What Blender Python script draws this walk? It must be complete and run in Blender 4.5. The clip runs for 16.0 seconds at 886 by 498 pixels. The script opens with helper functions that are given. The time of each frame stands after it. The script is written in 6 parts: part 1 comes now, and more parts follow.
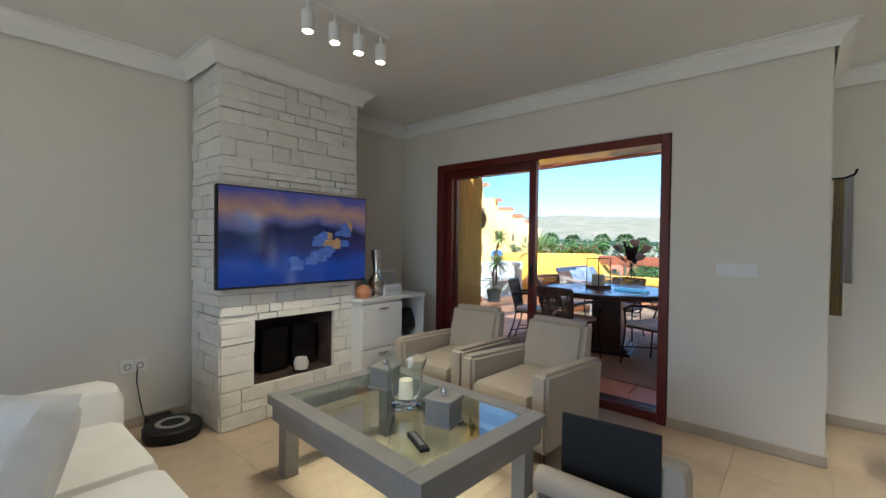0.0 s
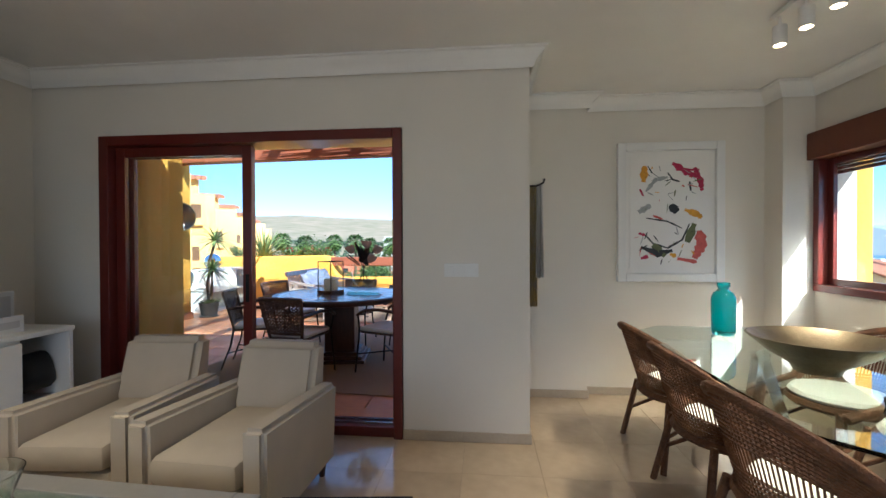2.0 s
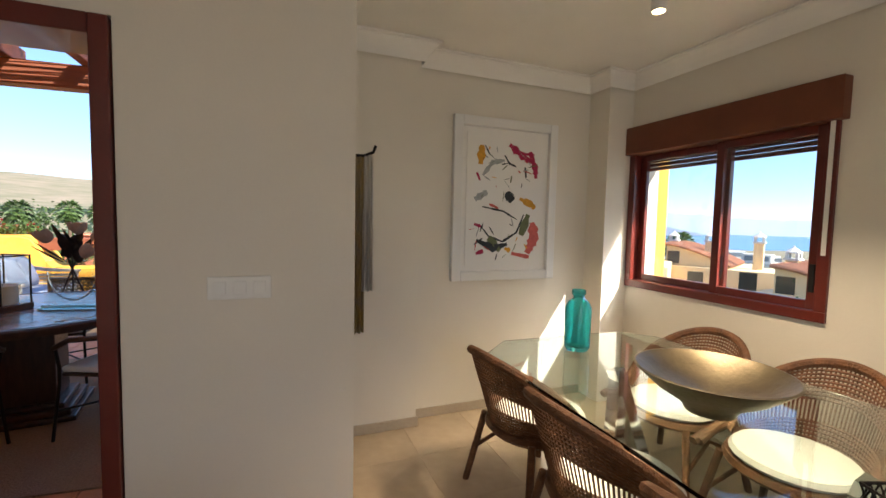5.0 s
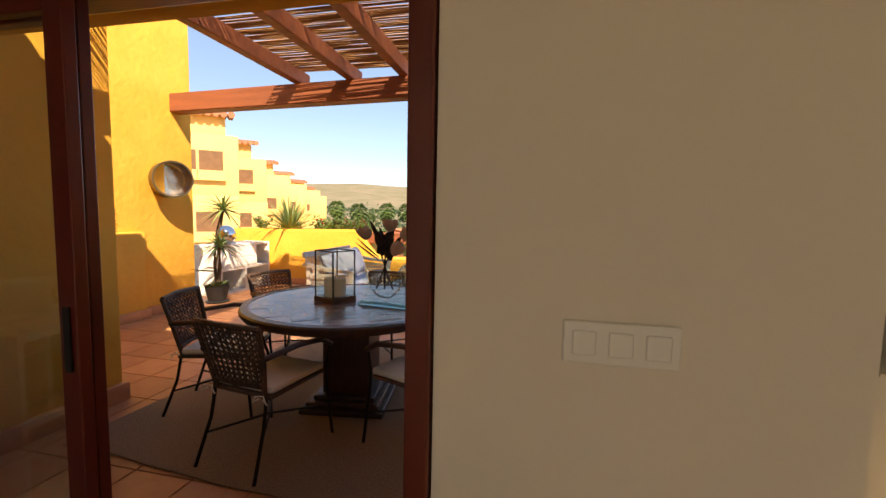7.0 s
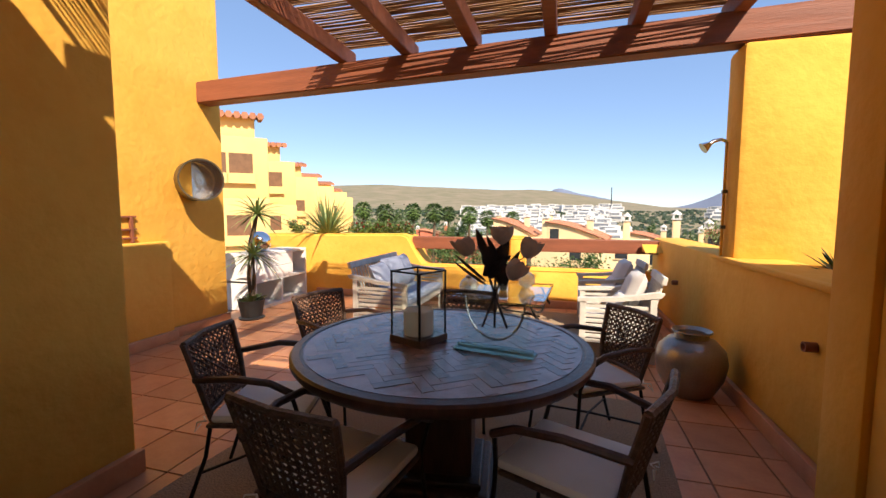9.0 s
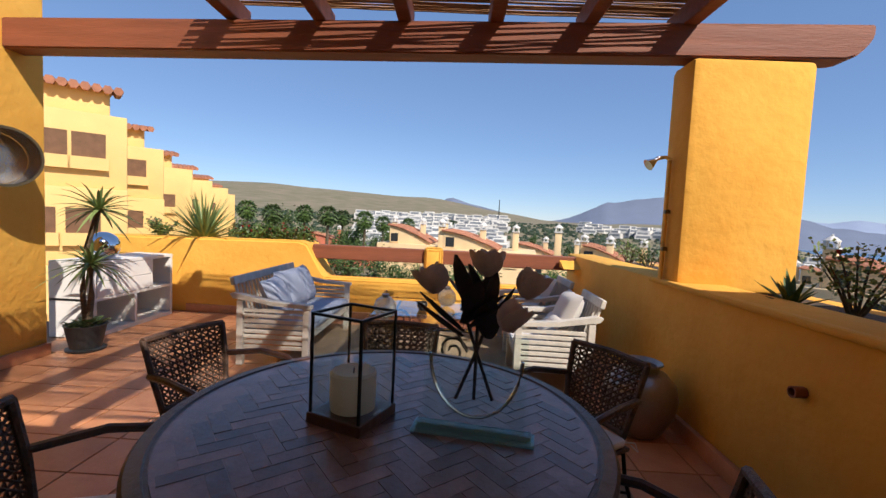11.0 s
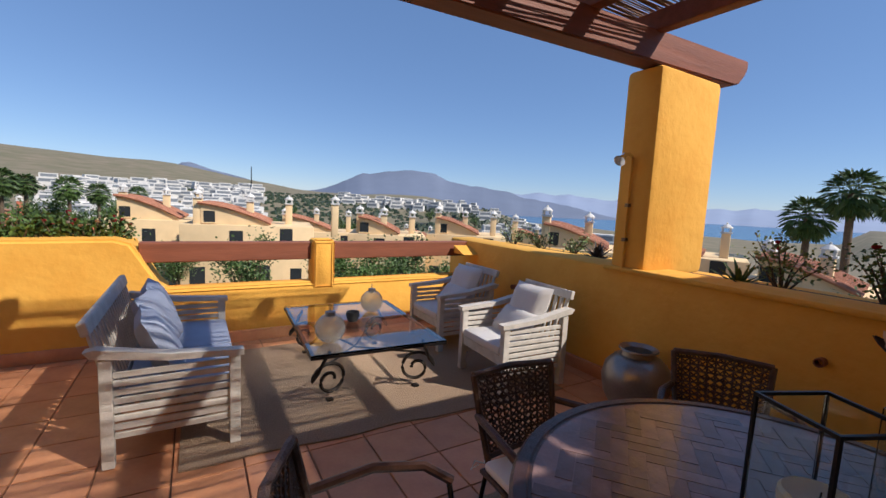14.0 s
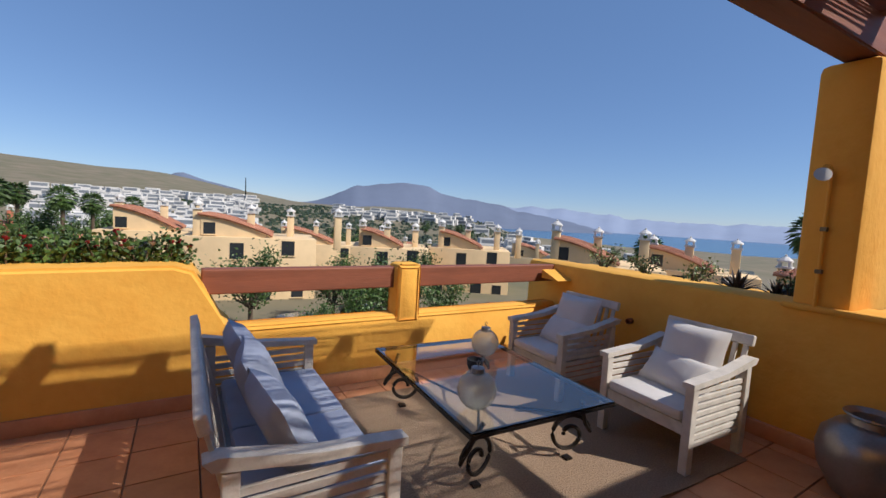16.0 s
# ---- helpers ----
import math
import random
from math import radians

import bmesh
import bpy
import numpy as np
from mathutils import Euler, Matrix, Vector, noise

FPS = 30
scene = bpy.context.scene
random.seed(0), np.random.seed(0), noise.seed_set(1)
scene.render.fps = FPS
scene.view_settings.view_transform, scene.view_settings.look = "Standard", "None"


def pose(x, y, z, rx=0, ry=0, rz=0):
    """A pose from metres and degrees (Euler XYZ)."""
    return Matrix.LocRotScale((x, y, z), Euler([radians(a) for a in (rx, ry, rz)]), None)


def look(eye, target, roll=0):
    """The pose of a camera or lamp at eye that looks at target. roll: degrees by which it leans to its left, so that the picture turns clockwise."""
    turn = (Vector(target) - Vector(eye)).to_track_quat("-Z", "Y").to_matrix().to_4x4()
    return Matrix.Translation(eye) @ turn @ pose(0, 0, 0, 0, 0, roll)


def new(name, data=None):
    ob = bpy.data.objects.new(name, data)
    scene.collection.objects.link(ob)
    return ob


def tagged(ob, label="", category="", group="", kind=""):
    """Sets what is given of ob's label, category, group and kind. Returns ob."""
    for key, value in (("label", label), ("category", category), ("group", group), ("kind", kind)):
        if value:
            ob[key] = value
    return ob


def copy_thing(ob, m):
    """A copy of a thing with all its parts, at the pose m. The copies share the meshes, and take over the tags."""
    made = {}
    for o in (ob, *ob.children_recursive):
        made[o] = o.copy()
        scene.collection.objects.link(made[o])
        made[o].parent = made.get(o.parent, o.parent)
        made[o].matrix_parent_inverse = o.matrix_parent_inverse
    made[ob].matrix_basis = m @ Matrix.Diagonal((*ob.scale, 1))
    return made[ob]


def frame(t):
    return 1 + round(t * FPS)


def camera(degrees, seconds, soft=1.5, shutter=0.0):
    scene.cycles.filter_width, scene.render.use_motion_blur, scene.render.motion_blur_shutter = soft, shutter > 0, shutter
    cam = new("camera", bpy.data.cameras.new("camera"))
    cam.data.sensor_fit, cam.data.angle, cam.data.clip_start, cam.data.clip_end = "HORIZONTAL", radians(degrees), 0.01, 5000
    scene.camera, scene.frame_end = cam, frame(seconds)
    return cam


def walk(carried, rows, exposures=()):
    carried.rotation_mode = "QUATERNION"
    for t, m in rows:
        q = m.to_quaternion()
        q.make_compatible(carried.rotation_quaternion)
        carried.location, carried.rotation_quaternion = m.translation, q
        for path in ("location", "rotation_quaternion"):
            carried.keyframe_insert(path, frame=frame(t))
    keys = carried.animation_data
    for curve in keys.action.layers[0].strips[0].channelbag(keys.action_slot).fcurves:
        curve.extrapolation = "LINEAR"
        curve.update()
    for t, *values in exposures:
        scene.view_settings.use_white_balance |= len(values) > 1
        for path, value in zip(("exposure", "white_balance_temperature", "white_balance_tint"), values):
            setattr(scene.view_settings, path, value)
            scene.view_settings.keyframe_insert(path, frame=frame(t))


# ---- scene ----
cam = camera(92.9, 16.0)
EXPOSURES = [(0, 1.68, 5300, 2), (2, 1.55, 5500, 6), (3, 1.5, 6400, 11), (5.5, 1.5, 6700, 12), (7, 1.2, 9600, 15), (8, 1.12, 8600, 15), (10.5, 0.38, 6900, 13), (13, 0.16, 6500, 13), (16, -0.04, 6400, 13)]
PATH = [
    (0, (0.439, 0.548, 1.311), (-0.864, 2.064, 1.281), 0.7),
    (0.5, (0.389, 0.687, 1.315), (-0.773, 2.315, 1.283), 0.4),
    (1, (0.339, 0.814, 1.327), (-0.583, 2.588, 1.297), 0.2),
    (1.5, (0.288, 0.952, 1.3), (-0.288, 2.867, 1.286), 0.1),
    (2, (0.247, 1.095, 1.327), (0.055, 3.085, 1.306), -0.2),
    (2.5, (0.24, 1.209, 1.318), (0.428, 3.199, 1.288), -0.3),
    (3, (0.236, 1.355, 1.318), (0.767, 3.282, 1.276), -0.2),
    (3.2, (0.245, 1.41, 1.316), (0.884, 3.305, 1.266), -0.1),
    (5.3, (0.239, 2.21, 1.441), (0.964, 4.068, 1.296), 1.3),
    (5.5, (0.231, 2.297, 1.436), (0.824, 4.201, 1.293), 1.4),
    (6, (0.168, 2.51, 1.439), (0.375, 4.494, 1.292), 1.6),
    (6.5, (0.061, 2.749, 1.421), (-0.098, 4.736, 1.263), 1.4),
    (7, (-0.077, 3.001, 1.417), (-0.512, 4.946, 1.252), 1.1),
    (7.5, (-0.26, 3.229, 1.435), (-0.84, 5.135, 1.259), 0.4),
    (8, (-0.469, 3.445, 1.438), (-1.086, 5.339, 1.252), -0.3),
    (8.2, (-0.557, 3.51, 1.429), (-1.16, 5.409, 1.247), -0.3),
    (10.5, (-1.044, 4.272, 1.454), (-1.325, 6.248, 1.308), 2.3),
    (11, (-1.197, 4.415, 1.459), (-1.247, 6.41, 1.33), 2.75),
    (11.5, (-1.525, 4.499, 1.474), (-1.276, 6.48, 1.352), 2.7),
    (12, (-1.831, 4.627, 1.486), (-1.285, 6.546, 1.339), 2.9),
    (12.5, (-2.157, 4.761, 1.524), (-1.368, 6.588, 1.337), 3.0),
    (13, (-2.407, 4.907, 1.535), (-1.474, 6.663, 1.329), 3.05),
    (13.5, (-2.593, 5.19, 1.554), (-1.583, 6.902, 1.336), 2.9),
    (14, (-2.755, 5.507, 1.562), (-1.74, 7.216, 1.347), 2.85),
    (14.5, (-2.902, 5.831, 1.555), (-1.92, 7.561, 1.355), 2.95),
    (15, (-3.027, 6.116, 1.563), (-2.079, 7.867, 1.377), 3.05),
    (15.5, (-3.182, 6.408, 1.568), (-2.223, 8.154, 1.395), 3.15),
    (16, (-3.322, 6.737, 1.559), (-2.28, 8.437, 1.405), 3.35),
]
walk(cam, [(t, look(eye, target, roll)) for t, eye, target, roll in PATH], EXPOSURES)

# ---- world, sun, large lights ----
SUN = Vector((-0.67, 0.85, -1.0)).normalized()
world = bpy.data.worlds.new("sky")
scene.world = world
world.use_nodes = True
wn = world.node_tree
sky = wn.nodes.new("ShaderNodeTexSky")
sky.sky_type, sky.sun_disc = "NISHITA", False
sky.sun_elevation = math.asin(-SUN.z)
sky.sun_rotation = math.atan2(-SUN.x, -SUN.y)
sky.altitude, sky.air_density, sky.dust_density, sky.ozone_density = 1500, 1.0, 0.05, 4.0
wn.nodes["Background"].inputs["Strength"].default_value = 0.136
even = wn.nodes.new("ShaderNodeMix")
even.data_type = "RGBA"
even.inputs["Factor"].default_value = 0.5
even.inputs["B"].default_value = (0.95, 1.9, 3.9, 1)
wn.links.new(sky.outputs[0], even.inputs["A"])
wn.links.new(even.outputs["Result"], wn.nodes["Background"].inputs["Color"])
sun = new("sun", bpy.data.lights.new("sun", "SUN"))
sun.data.energy, sun.data.angle, sun.data.color = 5.2, radians(0.5), (1.0, 0.94, 0.85)
sun.matrix_world = look((0, 0, 30), Vector((0, 0, 30)) + SUN)


def window_light(x, y, z, target, w, h, watts):
    lamp = new("window_daylight", bpy.data.lights.new("window_daylight", "AREA"))
    lamp.data.shape, lamp.data.size, lamp.data.size_y, lamp.data.energy = "RECTANGLE", w, h, watts
    lamp.data.color = (0.93, 0.96, 1.0)
    lamp.matrix_world = look((x, y, z), target)


window_light(0.3, -1.98, 1.45, (0.3, 2, 1.35), 2.2, 1.6, 9.5)


# ---- helpers of this scene ----
def material(name, color, rough=0.6, metal=0.0, vary=0.15, scale=3.0, bump=0.15, grain=60.0, color2=None, rand=0.0, trans=0.0, ior=1.45, coat=0.0, stretch=None, emit=0.0, voronoi=False):
    m = bpy.data.materials.new(name)
    m.use_nodes = True
    n, l = m.node_tree.nodes, m.node_tree.links
    b = n["Principled BSDF"]
    b.inputs["Roughness"].default_value, b.inputs["Metallic"].default_value = rough, metal
    b.inputs["Transmission Weight"].default_value, b.inputs["IOR"].default_value = trans, ior
    b.inputs["Coat Weight"].default_value = coat
    c2 = color2 or tuple(max(0.0, c * (1 - 2 * vary)) for c in color)
    co = n.new("ShaderNodeTexCoord")
    mp = n.new("ShaderNodeMapping")
    mp.inputs["Scale"].default_value = stretch or (1, 1, 1)
    l.new(co.outputs["Object"], mp.inputs["Vector"])
    big, fine = n.new("ShaderNodeTexNoise"), n.new("ShaderNodeTexNoise")
    big.inputs["Scale"].default_value, big.inputs["Detail"].default_value = scale, 5
    fine.inputs["Scale"].default_value, fine.inputs["Detail"].default_value = grain, 4
    for t in (big, fine):
        l.new(mp.outputs[0], t.inputs["Vector"])
    add = n.new("ShaderNodeMath")
    add.operation = "MULTIPLY_ADD"
    add.inputs[1].default_value = 0.35
    l.new(fine.outputs["Fac"], add.inputs[0])
    l.new(big.outputs["Fac"], add.inputs[2])
    rg = n.new("ShaderNodeMapRange")
    rg.inputs["From Min"].default_value, rg.inputs["From Max"].default_value = 0.42, 0.92
    l.new(add.outputs[0], rg.inputs["Value"])
    mix = n.new("ShaderNodeMix")
    mix.data_type = "RGBA"
    mix.inputs["A"].default_value, mix.inputs["B"].default_value = (*color, 1), (*c2, 1)
    l.new(rg.outputs[0], mix.inputs["Factor"])
    out = mix.outputs["Result"]
    if rand:
        info, hs, mr = n.new("ShaderNodeObjectInfo"), n.new("ShaderNodeHueSaturation"), n.new("ShaderNodeMapRange")
        mr.inputs["To Min"].default_value, mr.inputs["To Max"].default_value = 1 - rand, 1 + rand
        l.new(info.outputs["Random"], mr.inputs["Value"])
        l.new(mr.outputs[0], hs.inputs["Value"])
        l.new(out, hs.inputs["Color"])
        out = hs.outputs["Color"]
    l.new(out, b.inputs["Base Color"])
    if bump:
        bp = n.new("ShaderNodeBump")
        bp.inputs["Strength"].default_value, bp.inputs["Distance"].default_value = bump, 0.02
        l.new(add.outputs[0], bp.inputs["Height"])
        l.new(bp.outputs[0], b.inputs["Normal"])
    if emit:
        b.inputs["Emission Color"].default_value, b.inputs["Emission Strength"].default_value = (*color, 1), emit
    return m


M = dict(
    wall=material("wall_paint", (0.74, 0.69, 0.60), 0.85, vary=0.03, scale=1.5, bump=0.05, grain=90),
    ceil=material("ceiling_paint", (0.80, 0.78, 0.74), 0.9, vary=0.03, bump=0.03),
    crown=material("plaster_moulding", (0.82, 0.80, 0.76), 0.6, vary=0.03, bump=0.03),
    marble=material("cream_marble", (0.56, 0.44, 0.31), 0.10, vary=0.14, scale=2.2, bump=0.01, grain=14, rand=0.05, coat=0.2),
    skirt=material("beige_stone", (0.50, 0.42, 0.32), 0.4, vary=0.12, scale=4),
    stone=material("white_painted_stone", (0.80, 0.77, 0.70), 0.7, vary=0.06, scale=9, bump=0.6, grain=45, rand=0.05),
    soot=material("sooty_brick", (0.10, 0.06, 0.045), 0.9, vary=0.3, scale=8, bump=0.5, rand=0.3),
    dark=material("black_metal", (0.02, 0.018, 0.017), 0.45, 0.6, vary=0.2, scale=20, bump=0.1),
    iron=material("wrought_iron", (0.03, 0.022, 0.018), 0.5, 0.7, vary=0.25, scale=25, bump=0.4, grain=150),
    black=material("black_plastic", (0.006, 0.006, 0.007), 0.65, vary=0.1),
    screen=material("dark_screen_glass", (0.006, 0.008, 0.012), 0.06, vary=0.0, bump=0),
    red=material("red_brown_aluminium", (0.13, 0.016, 0.010), 0.35, vary=0.15, scale=6, bump=0.03, coat=0.3),
    shutter=material("brown_shutter_box", (0.16, 0.045, 0.018), 0.5, vary=0.1, scale=6, bump=0.05),
    yellow=material("yellow_render", (0.80, 0.43, 0.075), 0.9, vary=0.09, scale=2.0, bump=0.9, grain=14, color2=(0.72, 0.35, 0.05)),
    paleyellow=material("pale_ochre_render", (0.78, 0.57, 0.32), 0.9, vary=0.08, scale=0.8, bump=0.1),
    farwhite=material("white_render", (0.64, 0.62, 0.58), 0.9, vary=0.05, scale=0.5, bump=0, rand=0.12),
    terracotta=material("terracotta_tile", (0.60, 0.28, 0.14), 0.42, vary=0.14, scale=7, bump=0.12, grain=40, rand=0.12, color2=(0.48, 0.20, 0.095)),
    grout=material("grey_grout", (0.34, 0.20, 0.13), 0.9, vary=0.2, scale=20),
    beam=material("red_brown_painted_wood", (0.27, 0.085, 0.042), 0.6, vary=0.18, scale=4, bump=0.25, grain=30, stretch=(0.3, 3, 3)),
    reed=material("reed_cane", (0.42, 0.22, 0.08), 0.7, vary=0.25, scale=3, bump=0.2, stretch=(0.5, 30, 30), color2=(0.16, 0.07, 0.03)),
    fabric=material("beige_upholstery", (0.46, 0.40, 0.32), 0.95, vary=0.06, scale=5, bump=0.25, grain=300),
    white_fabric=material("white_cotton", (0.80, 0.77, 0.72), 0.95, vary=0.05, scale=6, bump=0.3, grain=200),
    blue_fabric=material("blue_grey_outdoor_fabric", (0.36, 0.40, 0.50), 0.95, vary=0.08, scale=6, bump=0.3, grain=250),
    grey_fabric=material("pale_grey_cushion_fabric", (0.62, 0.60, 0.58), 0.95, vary=0.05, scale=6, bump=0.3, grain=250),
    pale_wood=material("bleached_white_wood", (0.62, 0.58, 0.52), 0.65, vary=0.14, scale=6, bump=0.2, stretch=(2, 2, 2), grain=50),
    grey_wood=material("grey_painted_wood", (0.27, 0.255, 0.235), 0.5, vary=0.08, scale=5, bump=0.1, grain=50),
    white_lacquer=material("white_lacquer", (0.76, 0.75, 0.72), 0.4, vary=0.03, bump=0.03),
    dark_wood=material("dark_stained_wood", (0.075, 0.034, 0.022), 0.32, vary=0.25, scale=5, bump=0.2, stretch=(6, 6, 1), rand=0.25),
    wicker=material("brown_rattan", (0.20, 0.085, 0.035), 0.6, vary=0.3, scale=20, bump=0.9, grain=120),
    cane=material("dark_woven_cane", (0.12, 0.065, 0.042), 0.5, vary=0.3, scale=30, bump=0.6, grain=150),
    jute=material("brown_jute_rug", (0.42, 0.29, 0.19), 0.98, vary=0.22, scale=90, bump=0.9, grain=240),
    glass=material("clear_glass", (0.93, 0.98, 0.96), 0.0, vary=0, bump=0, trans=1.0),
    green_glass=material("greenish_table_glass", (0.80, 0.93, 0.89), 0.0, vary=0, bump=0, trans=1.0),
    seed_glass=material("seeded_glass", (0.86, 0.88, 0.84), 0.12, vary=0.05, scale=20, bump=0.3, grain=40, trans=0.9),
    teal_glass=material("turquoise_glass", (0.10, 0.76, 0.80), 0.04, vary=0.05, bump=0.7, grain=18, trans=0.92),
    aqua=material("aqua_glass_edge", (0.40, 0.78, 0.80), 0.05, vary=0, bump=0, trans=0.7),
    wax=material("ivory_wax", (0.78, 0.70, 0.56), 0.6, vary=0.05, scale=10, bump=0.1),
    bronze=material("aged_bronze", (0.20, 0.16, 0.10), 0.38, 0.8, vary=0.2, scale=8, bump=0.2),
    silver=material("hammered_silver_metal", (0.62, 0.60, 0.58), 0.22, 1.0, vary=0.12, scale=10, bump=0.3, grain=30),
    chrome=material("chrome", (0.75, 0.75, 0.76), 0.08, 1.0, vary=0.03, bump=0),
    pewter=material("pewter_glaze", (0.36, 0.32, 0.29), 0.3, 0.6, vary=0.2, scale=4, bump=0.1),
    switch=material("white_switch_plastic", (0.78, 0.77, 0.73), 0.35, vary=0.02, bump=0),
    paper=material("white_paper", (0.80, 0.78, 0.74), 0.8, vary=0.03, bump=0.02),
    leaf=material("green_leaf", (0.09, 0.16, 0.035), 0.5, vary=0.3, scale=8, bump=0.1, rand=0.25),
    leaf_pale=material("pale_green_leaf", (0.22, 0.30, 0.10), 0.5, vary=0.25, scale=5, bump=0.1),
    leaf_dark=material("dark_green_leaf", (0.035, 0.06, 0.025), 0.55, vary=0.3, scale=5, bump=0.1),
    agave=material("dark_red_succulent_leaf", (0.065, 0.05, 0.045), 0.5, vary=0.35, scale=6, bump=0.1),
    bark=material("brown_bark", (0.16, 0.11, 0.07), 0.9, vary=0.3, scale=12, bump=0.8, stretch=(1, 1, 4)),
    pot=material("dark_grey_pot", (0.04, 0.042, 0.045), 0.5, vary=0.2),
    soil=material("dry_soil", (0.10, 0.065, 0.04), 0.95, vary=0.3, scale=20, bump=0.8),
    petal=material("cream_petal", (0.62, 0.46, 0.40), 0.7, vary=0.15, scale=20),
    petal_dark=material("dark_plum_leaf", (0.035, 0.022, 0.022), 0.6, vary=0.2, scale=20),
    rose=material("red_rose_petal", (0.45, 0.02, 0.04), 0.6, vary=0.2, scale=30),
    roof=material("clay_roof_tile", (0.50, 0.21, 0.12), 0.8, vary=0.25, scale=2, bump=0.2, rand=0.1),
    asphalt=material("asphalt", (0.10, 0.095, 0.09), 0.9, vary=0.2, scale=1.5, bump=0.2),
    land=material("dry_scrub_land", (0.125, 0.125, 0.065), 0.95, vary=0.2, scale=0.03, bump=0.0, grain=0.4, color2=(0.24, 0.19, 0.13)),
    # aerial haze is put into this blue mountain colour
    haze=material("haze_tinted_mountain_rock", (0.15, 0.185, 0.26), 0.95, vary=0.08, scale=0.004, bump=0, grain=0.02),
    sea=material("sea_water", (0.05, 0.14, 0.25), 0.25, vary=0.05, scale=0.01, bump=0),
    car=material("silver_car_paint", (0.35, 0.37, 0.38), 0.25, 0.6, vary=0.03, bump=0),
    tyre=material("black_rubber", (0.02, 0.02, 0.02), 0.8),
    window=material("dark_window_pane", (0.03, 0.035, 0.04), 0.1, vary=0.1, bump=0),
    lamp=material("lamp_glow", (1.0, 0.72, 0.38), 0.5, vary=0, bump=0, emit=14.0),
    towel=material("white_towel_cotton", (0.72, 0.69, 0.64), 0.95, vary=0.06, scale=10, bump=0.5, grain=200),
    towel_dark=material("grey_brown_patterned_scarf", (0.38, 0.33, 0.27), 0.95, vary=0.3, scale=9, bump=0.4, color2=(0.50, 0.36, 0.10)),
    mirror=material("mirror_glass", (0.9, 0.9, 0.9), 0.01, 1.0, vary=0, bump=0),
    ochre=material("sunlit_ochre_render", (0.80, 0.52, 0.20), 0.9, vary=0.07, scale=0.7, bump=0.1),
    # warm dark that stands in for the shade inside loggias
    loggia=material("loggia_shade_color", (0.20, 0.10, 0.05), 0.8, vary=0.2),
    # far town glazing, its grey lifted by haze put into the colour
    town_glass=material("haze_tinted_glazing", (0.20, 0.22, 0.24), 0.3, vary=0.1, bump=0),
    pink=material("salmon_render", (0.55, 0.17, 0.10), 0.9, vary=0.1, scale=1, bump=0.1),
)


def solid(bm, lo, hi, bevel=0.0):
    """A box from corner lo to corner hi, its edges rounded by bevel."""
    m = Matrix.Translation([(a + b) / 2 for a, b in zip(lo, hi)]) @ Matrix.Diagonal((*[abs(b - a) for a, b in zip(lo, hi)], 1))
    r = bmesh.ops.create_cube(bm, size=1, matrix=m)
    if bevel:
        es = {e for v in r["verts"] for e in v.link_edges}
        bmesh.ops.bevel(bm, geom=list(es), offset=bevel, segments=2, affect="EDGES", profile=0.5)
    return r


def tube(bm, pts, r, seg=8, close=False):
    """A round bar along pts; r is one radius or one for each point."""
    pts = [Vector(p) for p in pts]
    rad = r if isinstance(r, (list, tuple)) else [r] * len(pts)
    rings, up = [], Vector((0, 0, 1))
    for i, p in enumerate(pts):
        a, b = pts[i - 1 if i or close else 0], pts[(i + 1) % len(pts) if close or i + 1 < len(pts) else i]
        d = (b - a).normalized()
        side = d.cross(up)
        side = d.cross(Vector((1, 0, 0))) if side.length < 0.15 else side
        side.normalize()
        top = side.cross(d)
        rings.append([bm.verts.new(p + rad[i] * (math.cos(k * math.tau / seg) * side + math.sin(k * math.tau / seg) * top)) for k in range(seg)])
    pairs = list(zip(rings, rings[1:])) + ([(rings[-1], rings[0])] if close else [])
    for a, b in pairs:
        for k in range(seg):
            bm.faces.new((a[k], a[(k + 1) % seg], b[(k + 1) % seg], b[k]))
    if not close:
        bm.faces.new(rings[0][::-1])
        bm.faces.new(rings[-1])


def lathe(bm, prof, seg=32, at=(0, 0, 0)):
    """A turned body from (radius, height) pairs."""
    rings = []
    for r, z in prof:
        rings.append([bm.verts.new((at[0] + max(r, 1e-4) * math.cos(k * math.tau / seg), at[1] + max(r, 1e-4) * math.sin(k * math.tau / seg), at[2] + z)) for k in range(seg)])
    for a, b in zip(rings, rings[1:]):
        for k in range(seg):
            bm.faces.new((a[k], a[(k + 1) % seg], b[(k + 1) % seg], b[k]))


def prism(bm, pts, axis, a, b):
    """Extrudes a 2D outline along axis x, y or z from a to b."""
    def at(p, v):
        return {"x": (v, p[0], p[1]), "y": (p[0], v, p[1]), "z": (p[0], p[1], v)}[axis]
    lo, hi = [bm.verts.new(at(p, a)) for p in pts], [bm.verts.new(at(p, b)) for p in pts]
    n = len(pts)
    for k in range(n):
        bm.faces.new((lo[k], lo[(k + 1) % n], hi[(k + 1) % n], hi[k]))
    bm.faces.new(lo[::-1])
    bm.faces.new(hi)


